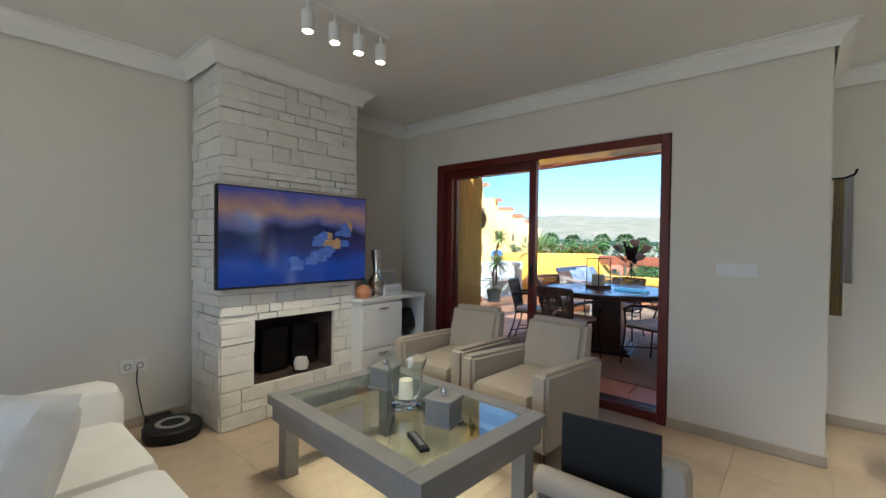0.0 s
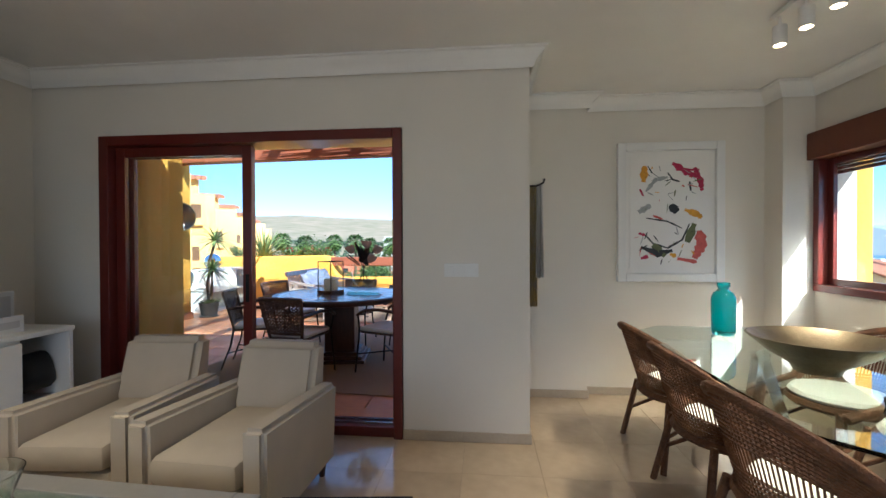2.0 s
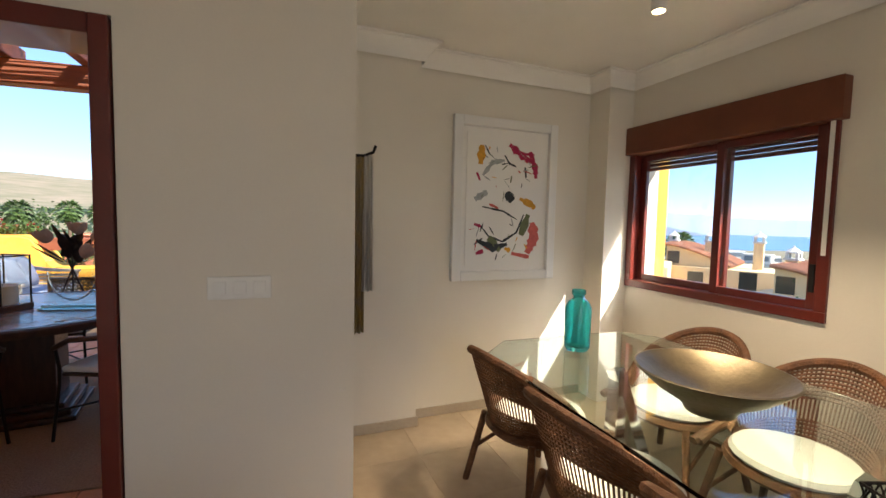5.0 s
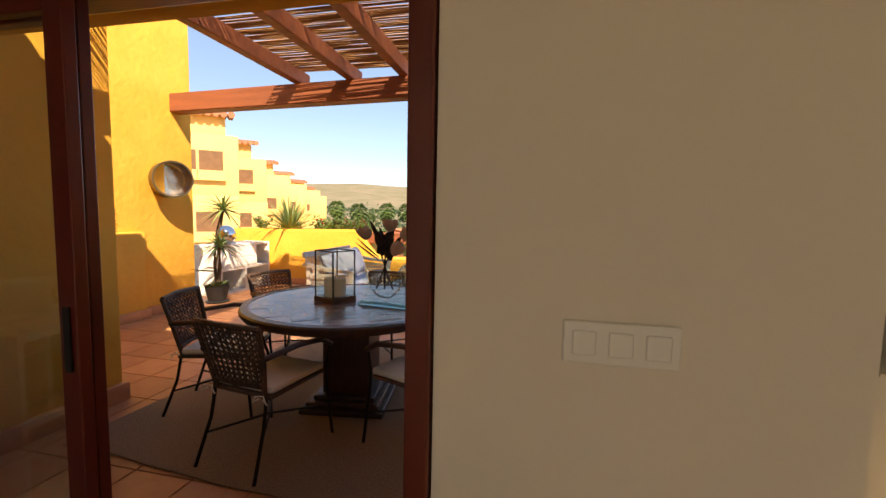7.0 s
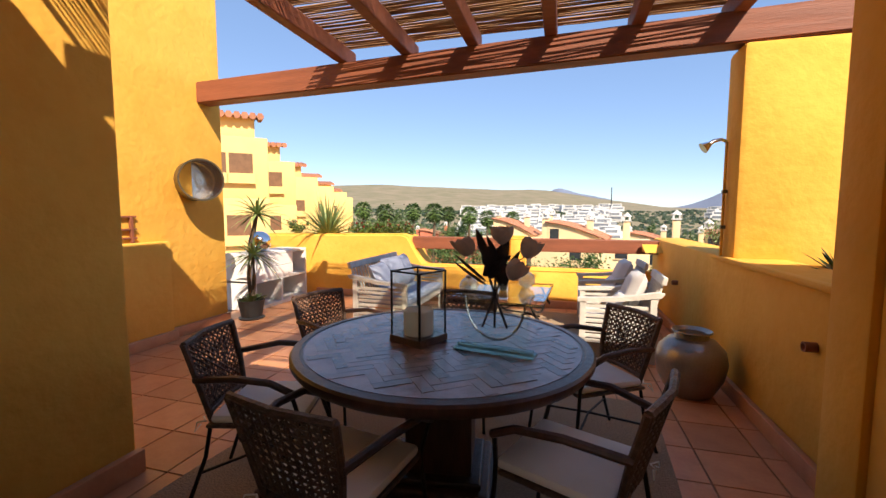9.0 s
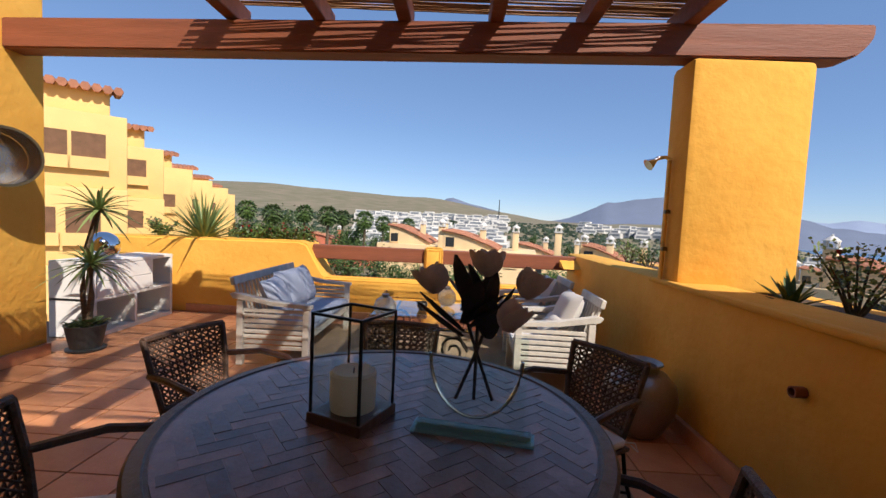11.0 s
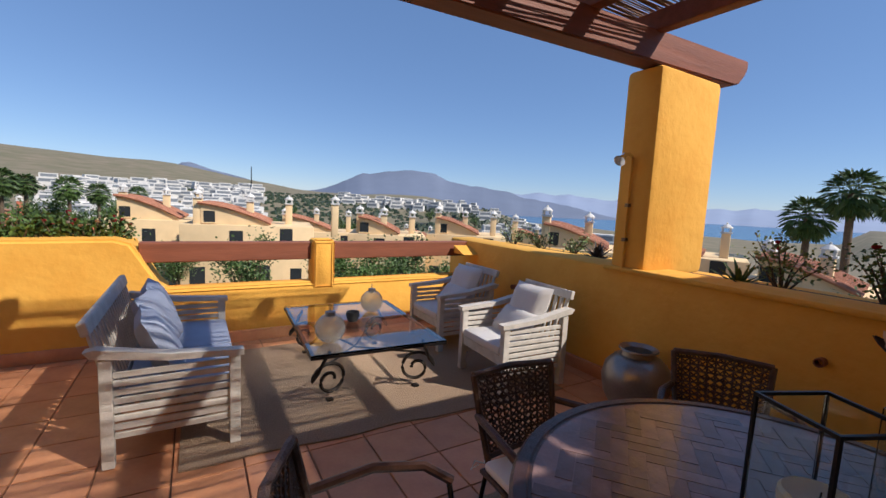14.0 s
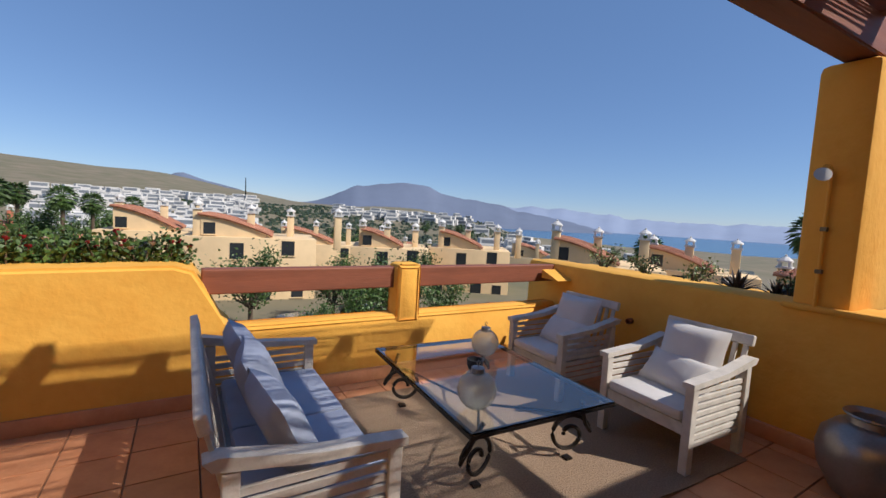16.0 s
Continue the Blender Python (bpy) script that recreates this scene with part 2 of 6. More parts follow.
def cushion(bm, w, d, h, m):
    """A stuffed pillow of w x d, h thick at the middle, posed by m."""
    n = 10
    for side in (1, -1):
        g = [[None] * (n + 1) for _ in range(n + 1)]
        for i in range(n + 1):
            for j in range(n + 1):
                u, v = i / n * 2 - 1, j / n * 2 - 1
                f = max(0.0, (1 - u ** 4) * (1 - v ** 4)) ** 0.55
                pinch = 1 - 0.05 * (1 - abs(u)) * abs(v) - 0.05 * (1 - abs(v)) * abs(u)
                z = side * h / 2 * f + 0.006 * noise.noise((u * 2.5, v * 2.5, w * 9))
                g[i][j] = bm.verts.new(m @ Vector((u * w / 2 * pinch, v * d / 2 * pinch, z)))
        for i in range(n):
            for j in range(n):
                q = (g[i][j], g[i + 1][j], g[i + 1][j + 1], g[i][j + 1])
                bm.faces.new(q if side > 0 else q[::-1])


def part(name, bm, mat, parent=None, label="", smooth=False, shadow=True):
    bmesh.ops.recalc_face_normals(bm, faces=bm.faces)
    me = bpy.data.meshes.new(name)
    bm.to_mesh(me)
    bm.free()
    me.materials.append(mat)
    if smooth:
        me.shade_smooth()
        me.set_sharp_from_angle(angle=radians(40))
    ob = new(name, me)
    ob.parent = parent
    ob.visible_shadow = shadow
    return tagged(ob, label)


def boxpart(name, lo, hi, mat, parent=None, label="", bevel=0.0, shadow=True):
    bm = bmesh.new()
    solid(bm, lo, hi, bevel)
    return part(name, bm, mat, parent, label, bevel > 0.012, shadow)


def thing(name, loc, label, category, group="", rz=0):
    ob = new(name)
    ob.matrix_basis = pose(*loc, 0, 0, rz)
    ob.empty_display_size = 0.1
    return tagged(ob, label, category, group)


def structure(name, boxes, mat, label, bevel=0.0):
    bm = bmesh.new()
    for lo, hi in boxes:
        solid(bm, lo, hi, bevel)
    return tagged(part(name, bm, mat, None, label, bevel > 0), "", "", "", "structure")


# ---- the rooms: shell ----
H = 2.60
structure("floor", [((-3.4, -2.3, -0.3), (0.52, 4.2, -0.012)), ((0.52, -2.3, -0.3), (3.2, 5.2, -0.012))], M["skirt"], "cream marble tiled living room floor")
structure("ceiling", [((-3.4, -2.3, H), (0.55, 4.22, H + 0.4)), ((0.55, -2.3, H), (3.16, 5.2, H + 0.4))], M["ceil"], "plain white painted ceiling")
structure("wall_west", [((-3.4, -2.3, 0), (-3.08, 3.92, H))], M["wall"], "warm white painted plaster wall")
structure("wall_south", [((-3.08, -2.3, 0), (-0.8, -2.0, H)), ((1.4, -2.3, 0), (2.86, -2.0, H)), ((-0.8, -2.3, 0), (1.4, -2.0, 0.6)), ((-0.8, -2.3, 2.2), (1.4, -2.0, H))], M["wall"], "painted wall with a wide window opening")
structure("wall_north", [((-3.4, 3.92, 0), (-2.54, 4.22, H)), ((-0.30, 3.92, 0), (0.55, 4.22, H)), ((-2.54, 3.92, 2.125), (-0.30, 4.22, H))], M["wall"], "warm white wall around the terrace door")
structure("wall_alcove", [((0.22, 4.22, 0), (0.55, 5.2, H)), ((0.55, 4.81, 0), (1.13, 5.2, H)), ((1.13, 4.92, 0), (3.16, 5.2, H)), ((2.62, 4.70, 0), (2.86, 4.92, H))], M["wall"], "white dining alcove wall with a corner pier")
WY0, WY1, WZ0, WZ1 = 3.35, 4.695, 0.95, 2.10
structure("wall_east", [((2.86, -2.3, 0), (3.16, WY0, H)), ((2.86, WY1, 0), (3.16, 4.92, H)), ((2.86, WY0, 0), (3.16, WY1, WZ0)), ((2.86, WY0, WZ1), (3.16, WY1, H))], M["wall"], "white dining wall with a window opening")


def crown(pts):
    """Cornice strip along a line of the ceiling; the room lies to the left of the way."""
    prof = [(0, 0), (0.02, -0.115), (0.03, -0.10), (0.035, -0.075), (0.06, -0.05), (0.085, -0.03), (0.09, -0.015), (0.11, -0.012), (0.11, 0)]
    bm = bmesh.new()
    rings = []
    n = len(pts)
    for i, p in enumerate(pts):
        p = Vector((*p, 0))
        d0 = (p - Vector((*pts[i - 1], 0))).normalized() if i else None
        d1 = (Vector((*pts[i + 1], 0)) - p).normalized() if i + 1 < n else None
        n0 = Vector((-d0.y, d0.x, 0)) if d0 else None
        n1 = Vector((-d1.y, d1.x, 0)) if d1 else None
        out = (n0 + n1) / max(0.2, 1 + n0.dot(n1)) if d0 and d1 else (n0 or n1)
        rings.append([bm.verts.new(p + out * a + Vector((0, 0, H - 0.002 + b))) for a, b in prof])
    for a, b in zip(rings, rings[1:]):
        for k in range(len(prof) - 1):
            bm.faces.new((a[k], a[k + 1], b[k + 1], b[k]))
    for r in (rings[0], rings[-1]):
        bm.faces.new(r)
    tagged(part("cornice", bm, M["crown"], None, "white moulded plaster cornice", True), "", "", "", "structure")


crown([(2.86, -2.0), (2.86, 4.70), (2.62, 4.70), (2.62, 4.92), (1.13, 4.92), (1.13, 4.81), (0.55, 4.81), (0.55, 3.92), (-3.08, 3.92), (-3.08, 2.86), (-2.54, 2.86), (-2.54, 1.70), (-3.08, 1.70), (-3.08, -2.0)])


def skirting(boxes):
    bm = bmesh.new()
    for lo, hi in boxes:
        solid(bm, lo, hi, 0.004)
    tagged(part("baseboard", bm, M["skirt"], None, "low beige stone skirting"), "", "", "", "structure")


skirting([((-0.30, 3.905, 0.001), (0.562, 3.918, 0.07)), ((0.552, 3.92, 0.001), (0.564, 4.80, 0.07)), ((0.566, 4.795, 0.001), (1.142, 4.808, 0.07)), ((1.132, 4.81, 0.001), (1.143, 4.905, 0.07)), ((1.145, 4.907, 0.001), (2.61, 4.918, 0.07)), ((2.845, -1.9, 0.001), (2.858, 4.69, 0.07)), ((-3.078, -1.9, 0.001), (-3.066, 1.69, 0.07))])

# terrace door: frame, fixed and sliding leaf
door = tagged(new("door_1"), "red-brown sliding glass terrace door, slid half open", "door", "", "structure")
X0, X1, XM = -2.535, -0.305, -1.44
for lo, hi in (((X0, 3.90, 0.0), (X0 + 0.075, 4.08, 2.12)), ((X1 - 0.06, 3.90, 0.0), (X1, 4.16, 2.12)), ((X0 + 0.075, 3.90, 2.05), (X1 - 0.06, 4.16, 2.12)), ((X0 + 0.075, 3.93, 0.0), (X1 - 0.06, 4.10, 0.07))):
    boxpart("frame", lo, hi, M["red"], door, "", 0.006)
for k in range(3):
    boxpart("jamb_rib", (X1 - 0.075, 3.955 + 0.05 * k, 0.07), (X1 - 0.06, 3.975 + 0.05 * k, 2.05), M["red"], door, "", 0.003)
for k in (0, 1):
    boxpart("track_rail", (X0 + 0.075, 3.975 + 0.06 * k, 0.07), (X1 - 0.075, 3.985 + 0.06 * k, 0.085), M["silver"], door)
for y, lo, hi in ((3.985, X0 + 0.08, XM + 0.035), (4.045, X0 + 0.10, XM + 0.01)):
    leaf = new("leaf")
    leaf.parent = door
    for a, b in (((lo, y - 0.02, 0.088), (lo + 0.07, y + 0.02, 2.045)), ((hi - 0.07, y - 0.02, 0.088), (hi, y + 0.02, 2.045)), ((lo + 0.07, y - 0.02, 0.088), (hi - 0.07, y + 0.02, 0.165)), ((lo + 0.07, y - 0.02, 1.975), (hi - 0.07, y + 0.02, 2.045))):
        boxpart("leaf_frame", a, b, M["red"], leaf, "", 0.004)
    boxpart("pane", (lo + 0.06, y - 0.003, 0.16), (hi - 0.06, y + 0.003, 1.98), M["glass"], leaf, "clear glass", 0, False)
    boxpart("pull_handle", (hi - 0.045, y - 0.03, 0.92), (hi - 0.02, y - 0.021, 1.12), M["black"], leaf, "black recessed handle", 0.003)

# dining window
win = tagged(new("window_1"), "red-brown sliding window with a rolled-up shutter", "window", "", "structure")
for lo, hi in (((2.84, WY0, WZ0), (2.95, WY1, WZ0 + 0.055)), ((2.84, WY0, WZ0 + 0.055), (2.95, WY0 + 0.055, 1.98)), ((2.84, WY1 - 0.055, WZ0 + 0.055), (2.95, WY1, 1.98))):
    boxpart("window_frame", lo, hi, M["red"], win, "", 0.005)
boxpart("shutter_box", (2.79, WY0 - 0.03, 1.98), (2.95, WY1, 2.19), M["shutter"], win, "brown shutter box", 0.006)
for k in range(4):
    boxpart("shutter_slat", (2.97, WY0 + 0.06, 1.86 + 0.031 * k), (2.985, WY1 - 0.06, 1.888 + 0.031 * k), M["red"], win, "", 0.004)
for x, lo, hi in ((2.87, WY0 + 0.055, 4.00), (2.91, 3.93, WY1 - 0.055)):
    sash = new("sash")
    sash.parent = win
    for a, b in (((x, lo, 1.007), (x + 0.035, lo + 0.05, 1.978)), ((x, hi - 0.05, 1.007), (x + 0.035, hi, 1.978)), ((x, lo + 0.05, 1.007), (x + 0.035, hi - 0.05, 1.055)), ((x, lo + 0.05, 1.93), (x + 0.035, hi - 0.05, 1.978))):
        boxpart("sash_frame", a, b, M["red"], sash, "", 0.004)
    boxpart("pane", (x + 0.015, lo + 0.04, 1.05), (x + 0.021, hi - 0.04, 1.935), M["glass"], sash, "clear glass", 0, False)
    boxpart("pull_handle", (x - 0.012, lo + 0.012, 1.10), (x, lo + 0.038, 1.25), M["black"], sash, "black handle", 0.003)
boxpart("strap", (2.835, WY0 + 0.015, 1.3), (2.839, WY0 + 0.035, 2.0), M["switch"], win, "grey shutter strap")

# ---- terrace shell ----
structure("house_facade", [((-3.4, 4.225, 0), (-2.54, 4.40, 3.1)), ((-0.30, 4.225, 0), (0.22, 4.40, 3.1)), ((-2.54, 4.225, 2.125), (-0.30, 4.40, 3.1)), ((-3.4, 3.9, H + 0.4), (3.2, 4.225, 3.1)), ((-3.50, 4.0, -0.3), (-3.05, 5.46, 3.36)), ((-5.1, 4.0, -0.3), (-3.48, 4.3, 3.1))], M["yellow"], "yellow rendered house front", 0.02)
structure("house_side", [((3.165, -2.4, -3), (3.3, WY0 - 0.02, 3.1)), ((3.165, WY1 + 0.02, -3), (3.3, 5.4, 3.1)), ((3.165, WY0 - 0.02, -3), (3.3, WY1 + 0.02, 0.93)), ((3.165, WY0 - 0.02, 2.12), (3.3, WY1 + 0.02, 3.1)), ((0.03, 5.205, -3), (3.16, 5.4, 3.35)), ((0.05, 4.41, -0.3), (0.215, 5.204, 3.35)), ((0.05, 4.23, 3.11), (3.3, 5.2, 3.35))], M["yellow"], "yellow rendered outer wall", 0.01)
structure("terrace_base", [((-6.2, 4.2, -3.0), (1.6, 10.9, -0.014))], M["grout"], "terracotta tiled terrace floor")
structure("terrace_wall_left", [((-5.6, 3.9, -0.02), (-5.08, 8.33, 4.2)), ((-5.12, 4.4, -0.02), (-5.0, 7.45, 1.12))], M["yellow"], "tall uneven yellow rendered wall with a low ledge", 0.03)


def parapet():
    bm = bmesh.new()
    y0, y1 = 10.34, 10.85
    prism(bm, [(-6.2, -0.02), (-6.2, 1.05), (-3.40, 1.09), (-3.27, 1.05), (-3.20, 0.93), (-3.07, 0.64), (-3.00, 0.58), (-3.00, -0.02)], "y", y0 - 0.03, y1)
    solid(bm, (-3.04, y0, -0.02), (0.60, y0 + 0.22, 0.60), 0.04)
    solid(bm, (-1.61, y0 - 0.02, 0.5), (-1.34, y0 + 0.22, 1.09), 0.05)
    bmesh.ops.bevel(bm, geom=[e for e in bm.edges if e.calc_length() > 0.13 and abs(e.verts[0].co.y - e.verts[1].co.y) < 0.01], offset=0.03, segments=3, affect="EDGES")
    tagged(part("parapet_north", bm, M["yellow"], None, "yellow rendered parapet with a stepped low stretch", True), "", "", "", "structure")
    bm = bmesh.new()
    solid(bm, (0.53, 5.42, -0.02), (0.95, 10.85, 1.075), 0.05)
    solid(bm, (0.95, 5.42, 0.3), (1.6, 10.85, 0.94), 0.02)
    solid(bm, (1.5, 5.42, -3), (1.75, 10.85, 1.0), 0.05)
    prism(bm, [(10.1, 0.9), (10.36, 0.9), (10.36, 1.0)], "x", 0.3, 0.6)
    tagged(part("parapet_east", bm, M["yellow"], None, "yellow rendered parapet with a planter on top", True), "", "", "", "structure")
    bm = bmesh.new()
    solid(bm, (0.49, 5.4, 1.035), (0.56, 8.08, 1.08), 0.018)
    tagged(part("parapet_lip", bm, M["yellow"], None, "rounded yellow lip along the parapet"), "", "", "", "structure")


parapet()
structure("planter_soil", [((0.93, 5.45, 0.89), (1.52, 10.7, 1.0)), ((-6.0, 10.5, 0.85), (-3.3, 10.8, 1.0))], M["soil"], "dry planter soil")
structure("terrace_skirting", [((-5.0, 10.290, 0.001), (0.52, 10.338, 0.115)), ((0.482, 5.42, 0.001), (0.527, 10.288, 0.115)), ((-5.078, 7.46, 0.001), (-5.03, 8.31, 0.115)), ((-4.998, 5.47, 0.001), (-4.95, 7.45, 0.115)), ((-3.048, 4.42, 0.001), (-3.0, 5.47, 0.13))], M["terracotta"], "terracotta skirting tiles", 0.006)
structure("pillar", [((0.53, 7.69, 1.02), (1.45, 8.03, 2.785))], M["yellow"], "square yellow rendered pillar", 0.05)
for k, (a, b) in enumerate((((-3.22, 10.40, 0.85), (-1.59, 10.52, 1.06)), ((-1.36, 10.40, 0.85), (0.56, 10.52, 1.06)))):
    t = thing("rail_beam", ((a[0] + b[0]) / 2, 10.46, 0.85), "red-brown painted timber rail between parapet posts", "rail", "parapet rails")
    boxpart("timber", (a[0] - (a[0] + b[0]) / 2, -0.06, 0), (b[0] - (a[0] + b[0]) / 2, 0.06, 0.2), M["beam"], t, "", 0.012)

# pergola
perg = thing("pergola", (-2.0, 7.6, 2.6), "red-brown timber pergola roofed with reed cane", "pergola")
bm = bmesh.new()
prism(bm, [(-3.12, 0), (3.62, 0), (3.70, 0.02), (3.78, 0.10), (3.82, 0.17), (3.82, 0.25), (-3.12, 0.25)], "y", -0.10, 0.10)
bmesh.ops.bevel(bm, geom=list(bm.edges), offset=0.012, segments=2, affect="EDGES")
cross = part("cross_beam", bm, M["beam"], perg, "", True)
cross.matrix_basis = pose(0, 0.33, 0.17, 0, -0.4, -2.4)
for x in (-3.09, -2.36, -1.67, -0.95, -0.235, 0.50):
    bm = bmesh.new()
    solid(bm, (x + 2.0 - 0.055, -3.18, 0.42), (x + 2.0 + 0.055, 0.42 if x > -2 else 0.52, 0.58), 0.012)
    r = part("rafter", bm, M["beam"], perg)
bm = bmesh.new()
rnd = random.Random(4)
y = -3.15
while y < 0.46:
    z0, rad = 0.595 + rnd.uniform(0, 0.012), rnd.uniform(0.0045, 0.009)
    xs = [-1.25 + 3.9 * k / 9 for k in range(10)]
    ph = rnd.uniform(0, 6)
    tube(bm, [(q, y + 0.008 * math.sin(q * 2.2 + ph) + rnd.uniform(-0.004, 0.004), z0 + rnd.uniform(-0.004, 0.006)) for q in xs], rad, 4)
    y += rnd.choice((0.010, 0.012, 0.014, 0.017, 0.022, 0.028))
tagged(part("reed_mat", bm, M["reed"], perg, "loosely laid brown reed canes"), "", "", "", "stuff")

# ---- living room: fireplace ----
fire = thing("fireplace", (-2.54, 2.28, 0), "white painted rough stone chimney breast with an open firebox", "fireplace")
Y0, Y1, FB = -0.56, 0.56, (-0.33, 0.34, 0.28, 0.73)
for lo, hi in (((-0.53, Y0 + 0.03, 0), (-0.03, FB[0], H - 0.01)), ((-0.53, FB[1], 0), (-0.03, Y1 - 0.03, H - 0.01)), ((-0.53, FB[0], 0), (-0.03, FB[1], FB[2] - 0.01)), ((-0.53, FB[0], FB[3] + 0.005), (-0.03, FB[1], H - 0.01)), ((-0.53, FB[0], FB[2] - 0.01), (-0.44, FB[1], FB[3] + 0.005))):
    boxpart("core", lo, hi, M["soot"], fire, "sooty brick lining")
rnd = random.Random(11)
z, front = 0.002, 0
while z < H - 0.09:
    h = min(rnd.choice((0.05, 0.065, 0.08, 0.1, 0.12)), H - 0.08 - z)
    for side in (0, 1):
        a = Y0 if side == 0 else -0.50
        end = Y1 if side == 0 else 0.0
        while a < end - 0.01:
            w = rnd.choice((0.1, 0.14, 0.2, 0.26, 0.32))
            w = end - a if end - a - w < 0.06 else w
            cuts = [(a, a + w)]
            if side == 0 and FB[2] - 0.02 < z + h / 2 < FB[3] + 0.01:
                cuts = [(p, q) for p, q in ((a, min(a + w, FB[0])), (max(a, FB[1]), a + w)) if q - p > 0.02]
            for p, q in cuts:
                g, d = 0.0025, rnd.uniform(0.0, 0.014)
                bm = bmesh.new()
                if side == 0:
                    solid(bm, (-0.03, p + g, z + g), (d, q - g, z + h - g))
                    face = [v for v in bm.verts if v.co.x > -0.01]
                else:
                    solid(bm, (p + g, Y0 - d, z + g), (q - g, Y0 + 0.03, z + h - g))
                    face = [v for v in bm.verts if v.co.y < Y0 + 0.01]
                for v in face:
                    v.co += Vector((rnd.uniform(-0.004, 0.004), rnd.uniform(-0.004, 0.004), rnd.uniform(-0.003, 0.003)))
                part("stone", bm, M["stone"], fire)
            a += w
    z += h
for k in range(2):
    boxpart("fire_screen", (-0.20, -0.18 + 0.26 * k, FB[2]), (-0.185, 0.03 + 0.26 * k, 0.62), M["dark"], fire, "black metal fire plate", 0.004)
bm = bmesh.new()
lathe(bm, [(0.001, 0), (0.05, 0.01), (0.06, 0.06), (0.045, 0.10), (0.035, 0.09), (0.001, 0.03)], 20)
pot_ = part("fireside_pot", bm, M["grey_fabric"], None, "small pale ceramic pot in the firebox", True)
pot_.location = (-2.60, 2.36, FB[2] + 0.001)
tagged(pot_, "", "pot")

tv = thing("television", (-2.50, 2.27, 0.98), "large black flat television hung on stone chimney breast", "television")
boxpart("housing", (0.0, -0.61, 0), (0.05, 0.61, 0.70), M["black"], tv, "", 0.008)
pic = bpy.data.materials.new("television_picture")
pic.use_nodes = True
pn, pl = pic.node_tree.nodes, pic.node_tree.links
pb = pn["Principled BSDF"]
tc, sep, ramp, nz, mx = pn.new("ShaderNodeTexCoord"), pn.new("ShaderNodeSeparateXYZ"), pn.new("ShaderNodeValToRGB"), pn.new("ShaderNodeTexNoise"), pn.new("ShaderNodeMath")
pl.new(tc.outputs["Object"], sep.inputs[0])
nz.inputs["Scale"].default_value, nz.inputs["Detail"].default_value = 4.0, 6
pl.new(tc.outputs["Object"], nz.inputs["Vector"])
mx.operation = "MULTIPLY_ADD"
mx.inputs[1].default_value = 0.28
pl.new(nz.outputs["Fac"], mx.inputs[0])
pl.new(sep.outputs["Z"], mx.inputs[2])
for k, (p, c) in enumerate(((0.12, (0.02, 0.04, 0.22, 1)), (0.30, (0.02, 0.06, 0.30, 1)), (0.42, (0.02, 0.025, 0.10, 1)), (0.55, (0.01, 0.015, 0.05, 1)), (0.60, (0.10, 0.09, 0.20, 1)), (0.68, (0.34, 0.18, 0.12, 1)), (0.80, (0.06, 0.06, 0.20, 1)))):
    e = ramp.color_ramp.elements[k] if k < 2 else ramp.color_ramp.elements.new(p)
    e.position, e.color = p, c
pl.new(mx.outputs[0], ramp.inputs[0])
pl.new(ramp.outputs[0], pb.inputs["Emission Color"])
pb.inputs["Base Color"].default_value, pb.inputs["Roughness"].default_value, pb.inputs["Emission Strength"].default_value = (0.006, 0.007, 0.01, 1), 0.08, 0.18
scr = boxpart("screen", (0.05, -0.60, 0.015), (0.053, 0.60, 0.69), pic, tv, "lit screen with a dusk seaside picture")
rnd = random.Random(17)
for k in range(22):
    a = rnd.uniform(-0.12, 0.42)
    b, zz, h = a + rnd.uniform(0.05, 0.12), 0.10 + 0.30 * max(0.0, a + 0.12) / 0.54 + rnd.uniform(-0.06, 0.10), rnd.uniform(0.04, 0.09)
    mname = "paleyellow" if k % 6 == 0 else "farwhite"
    bm = bmesh.new()
    prism(bm, [(a, zz), (b, zz), (b, zz + h * 0.8), ((a + b) / 2, zz + h), (a, zz + h * 0.7)], "x", 0.0532, 0.0534 + 0.0001 * k)
    hm = M["tv_" + mname] if "tv_" + mname in M else M.setdefault("tv_" + mname, material("tv_" + mname, (0.07, 0.11, 0.30) if mname == "farwhite" else (0.32, 0.19, 0.09), 0.1, vary=0.35, scale=14, bump=0, emit=0.13))
    part("picture_house", bm, hm, scr)

# ---- living room: furniture ----
cab = thing("sideboard", (-2.38, 3.20, 0), "low white lacquered sideboard with open shelf", "sideboard")
boxpart("body", (-0.66, -0.40, 0), (-0.02, 0.06, 0.79), M["white_lacquer"], cab, "", 0.004)
boxpart("top", (-0.68, -0.42, 0.79), (0.01, 0.36, 0.82), M["white_lacquer"], cab, "", 0.004)
boxpart("side_panel", (-0.66, 0.33, 0), (0.0, 0.355, 0.79), M["white_lacquer"], cab, "", 0.003)
boxpart("shelf", (-0.66, 0.06, 0.36), (-0.02, 0.33, 0.385), M["white_lacquer"], cab)
boxpart("back_panel", (-0.66, 0.06, 0), (-0.645, 0.33, 0.79), M["white_lacquer"], cab)
for z0, z1 in ((0.04, 0.38), (0.39, 0.77)):
    d = boxpart("drawer_front", (-0.02, -0.40, z0), (0.0, 0.055, z1), M["white_lacquer"], cab, "", 0.003)
    boxpart("handle", (0.0, -0.22, z1 - 0.05), (0.012, -0.12, z1 - 0.04), M["grey_wood"], d, "small grey handle")
bag = thing("black_bag", (-2.55, 3.41, 0.386), "dark folded bag stuffed on the sideboard shelf", "bag")
bm = bmesh.new()
cushion(bm, 0.30, 0.24, 0.2, pose(0, -0.01, 0.16, 70, 0, 90))
part("body", bm, M["black"], bag, "", True)


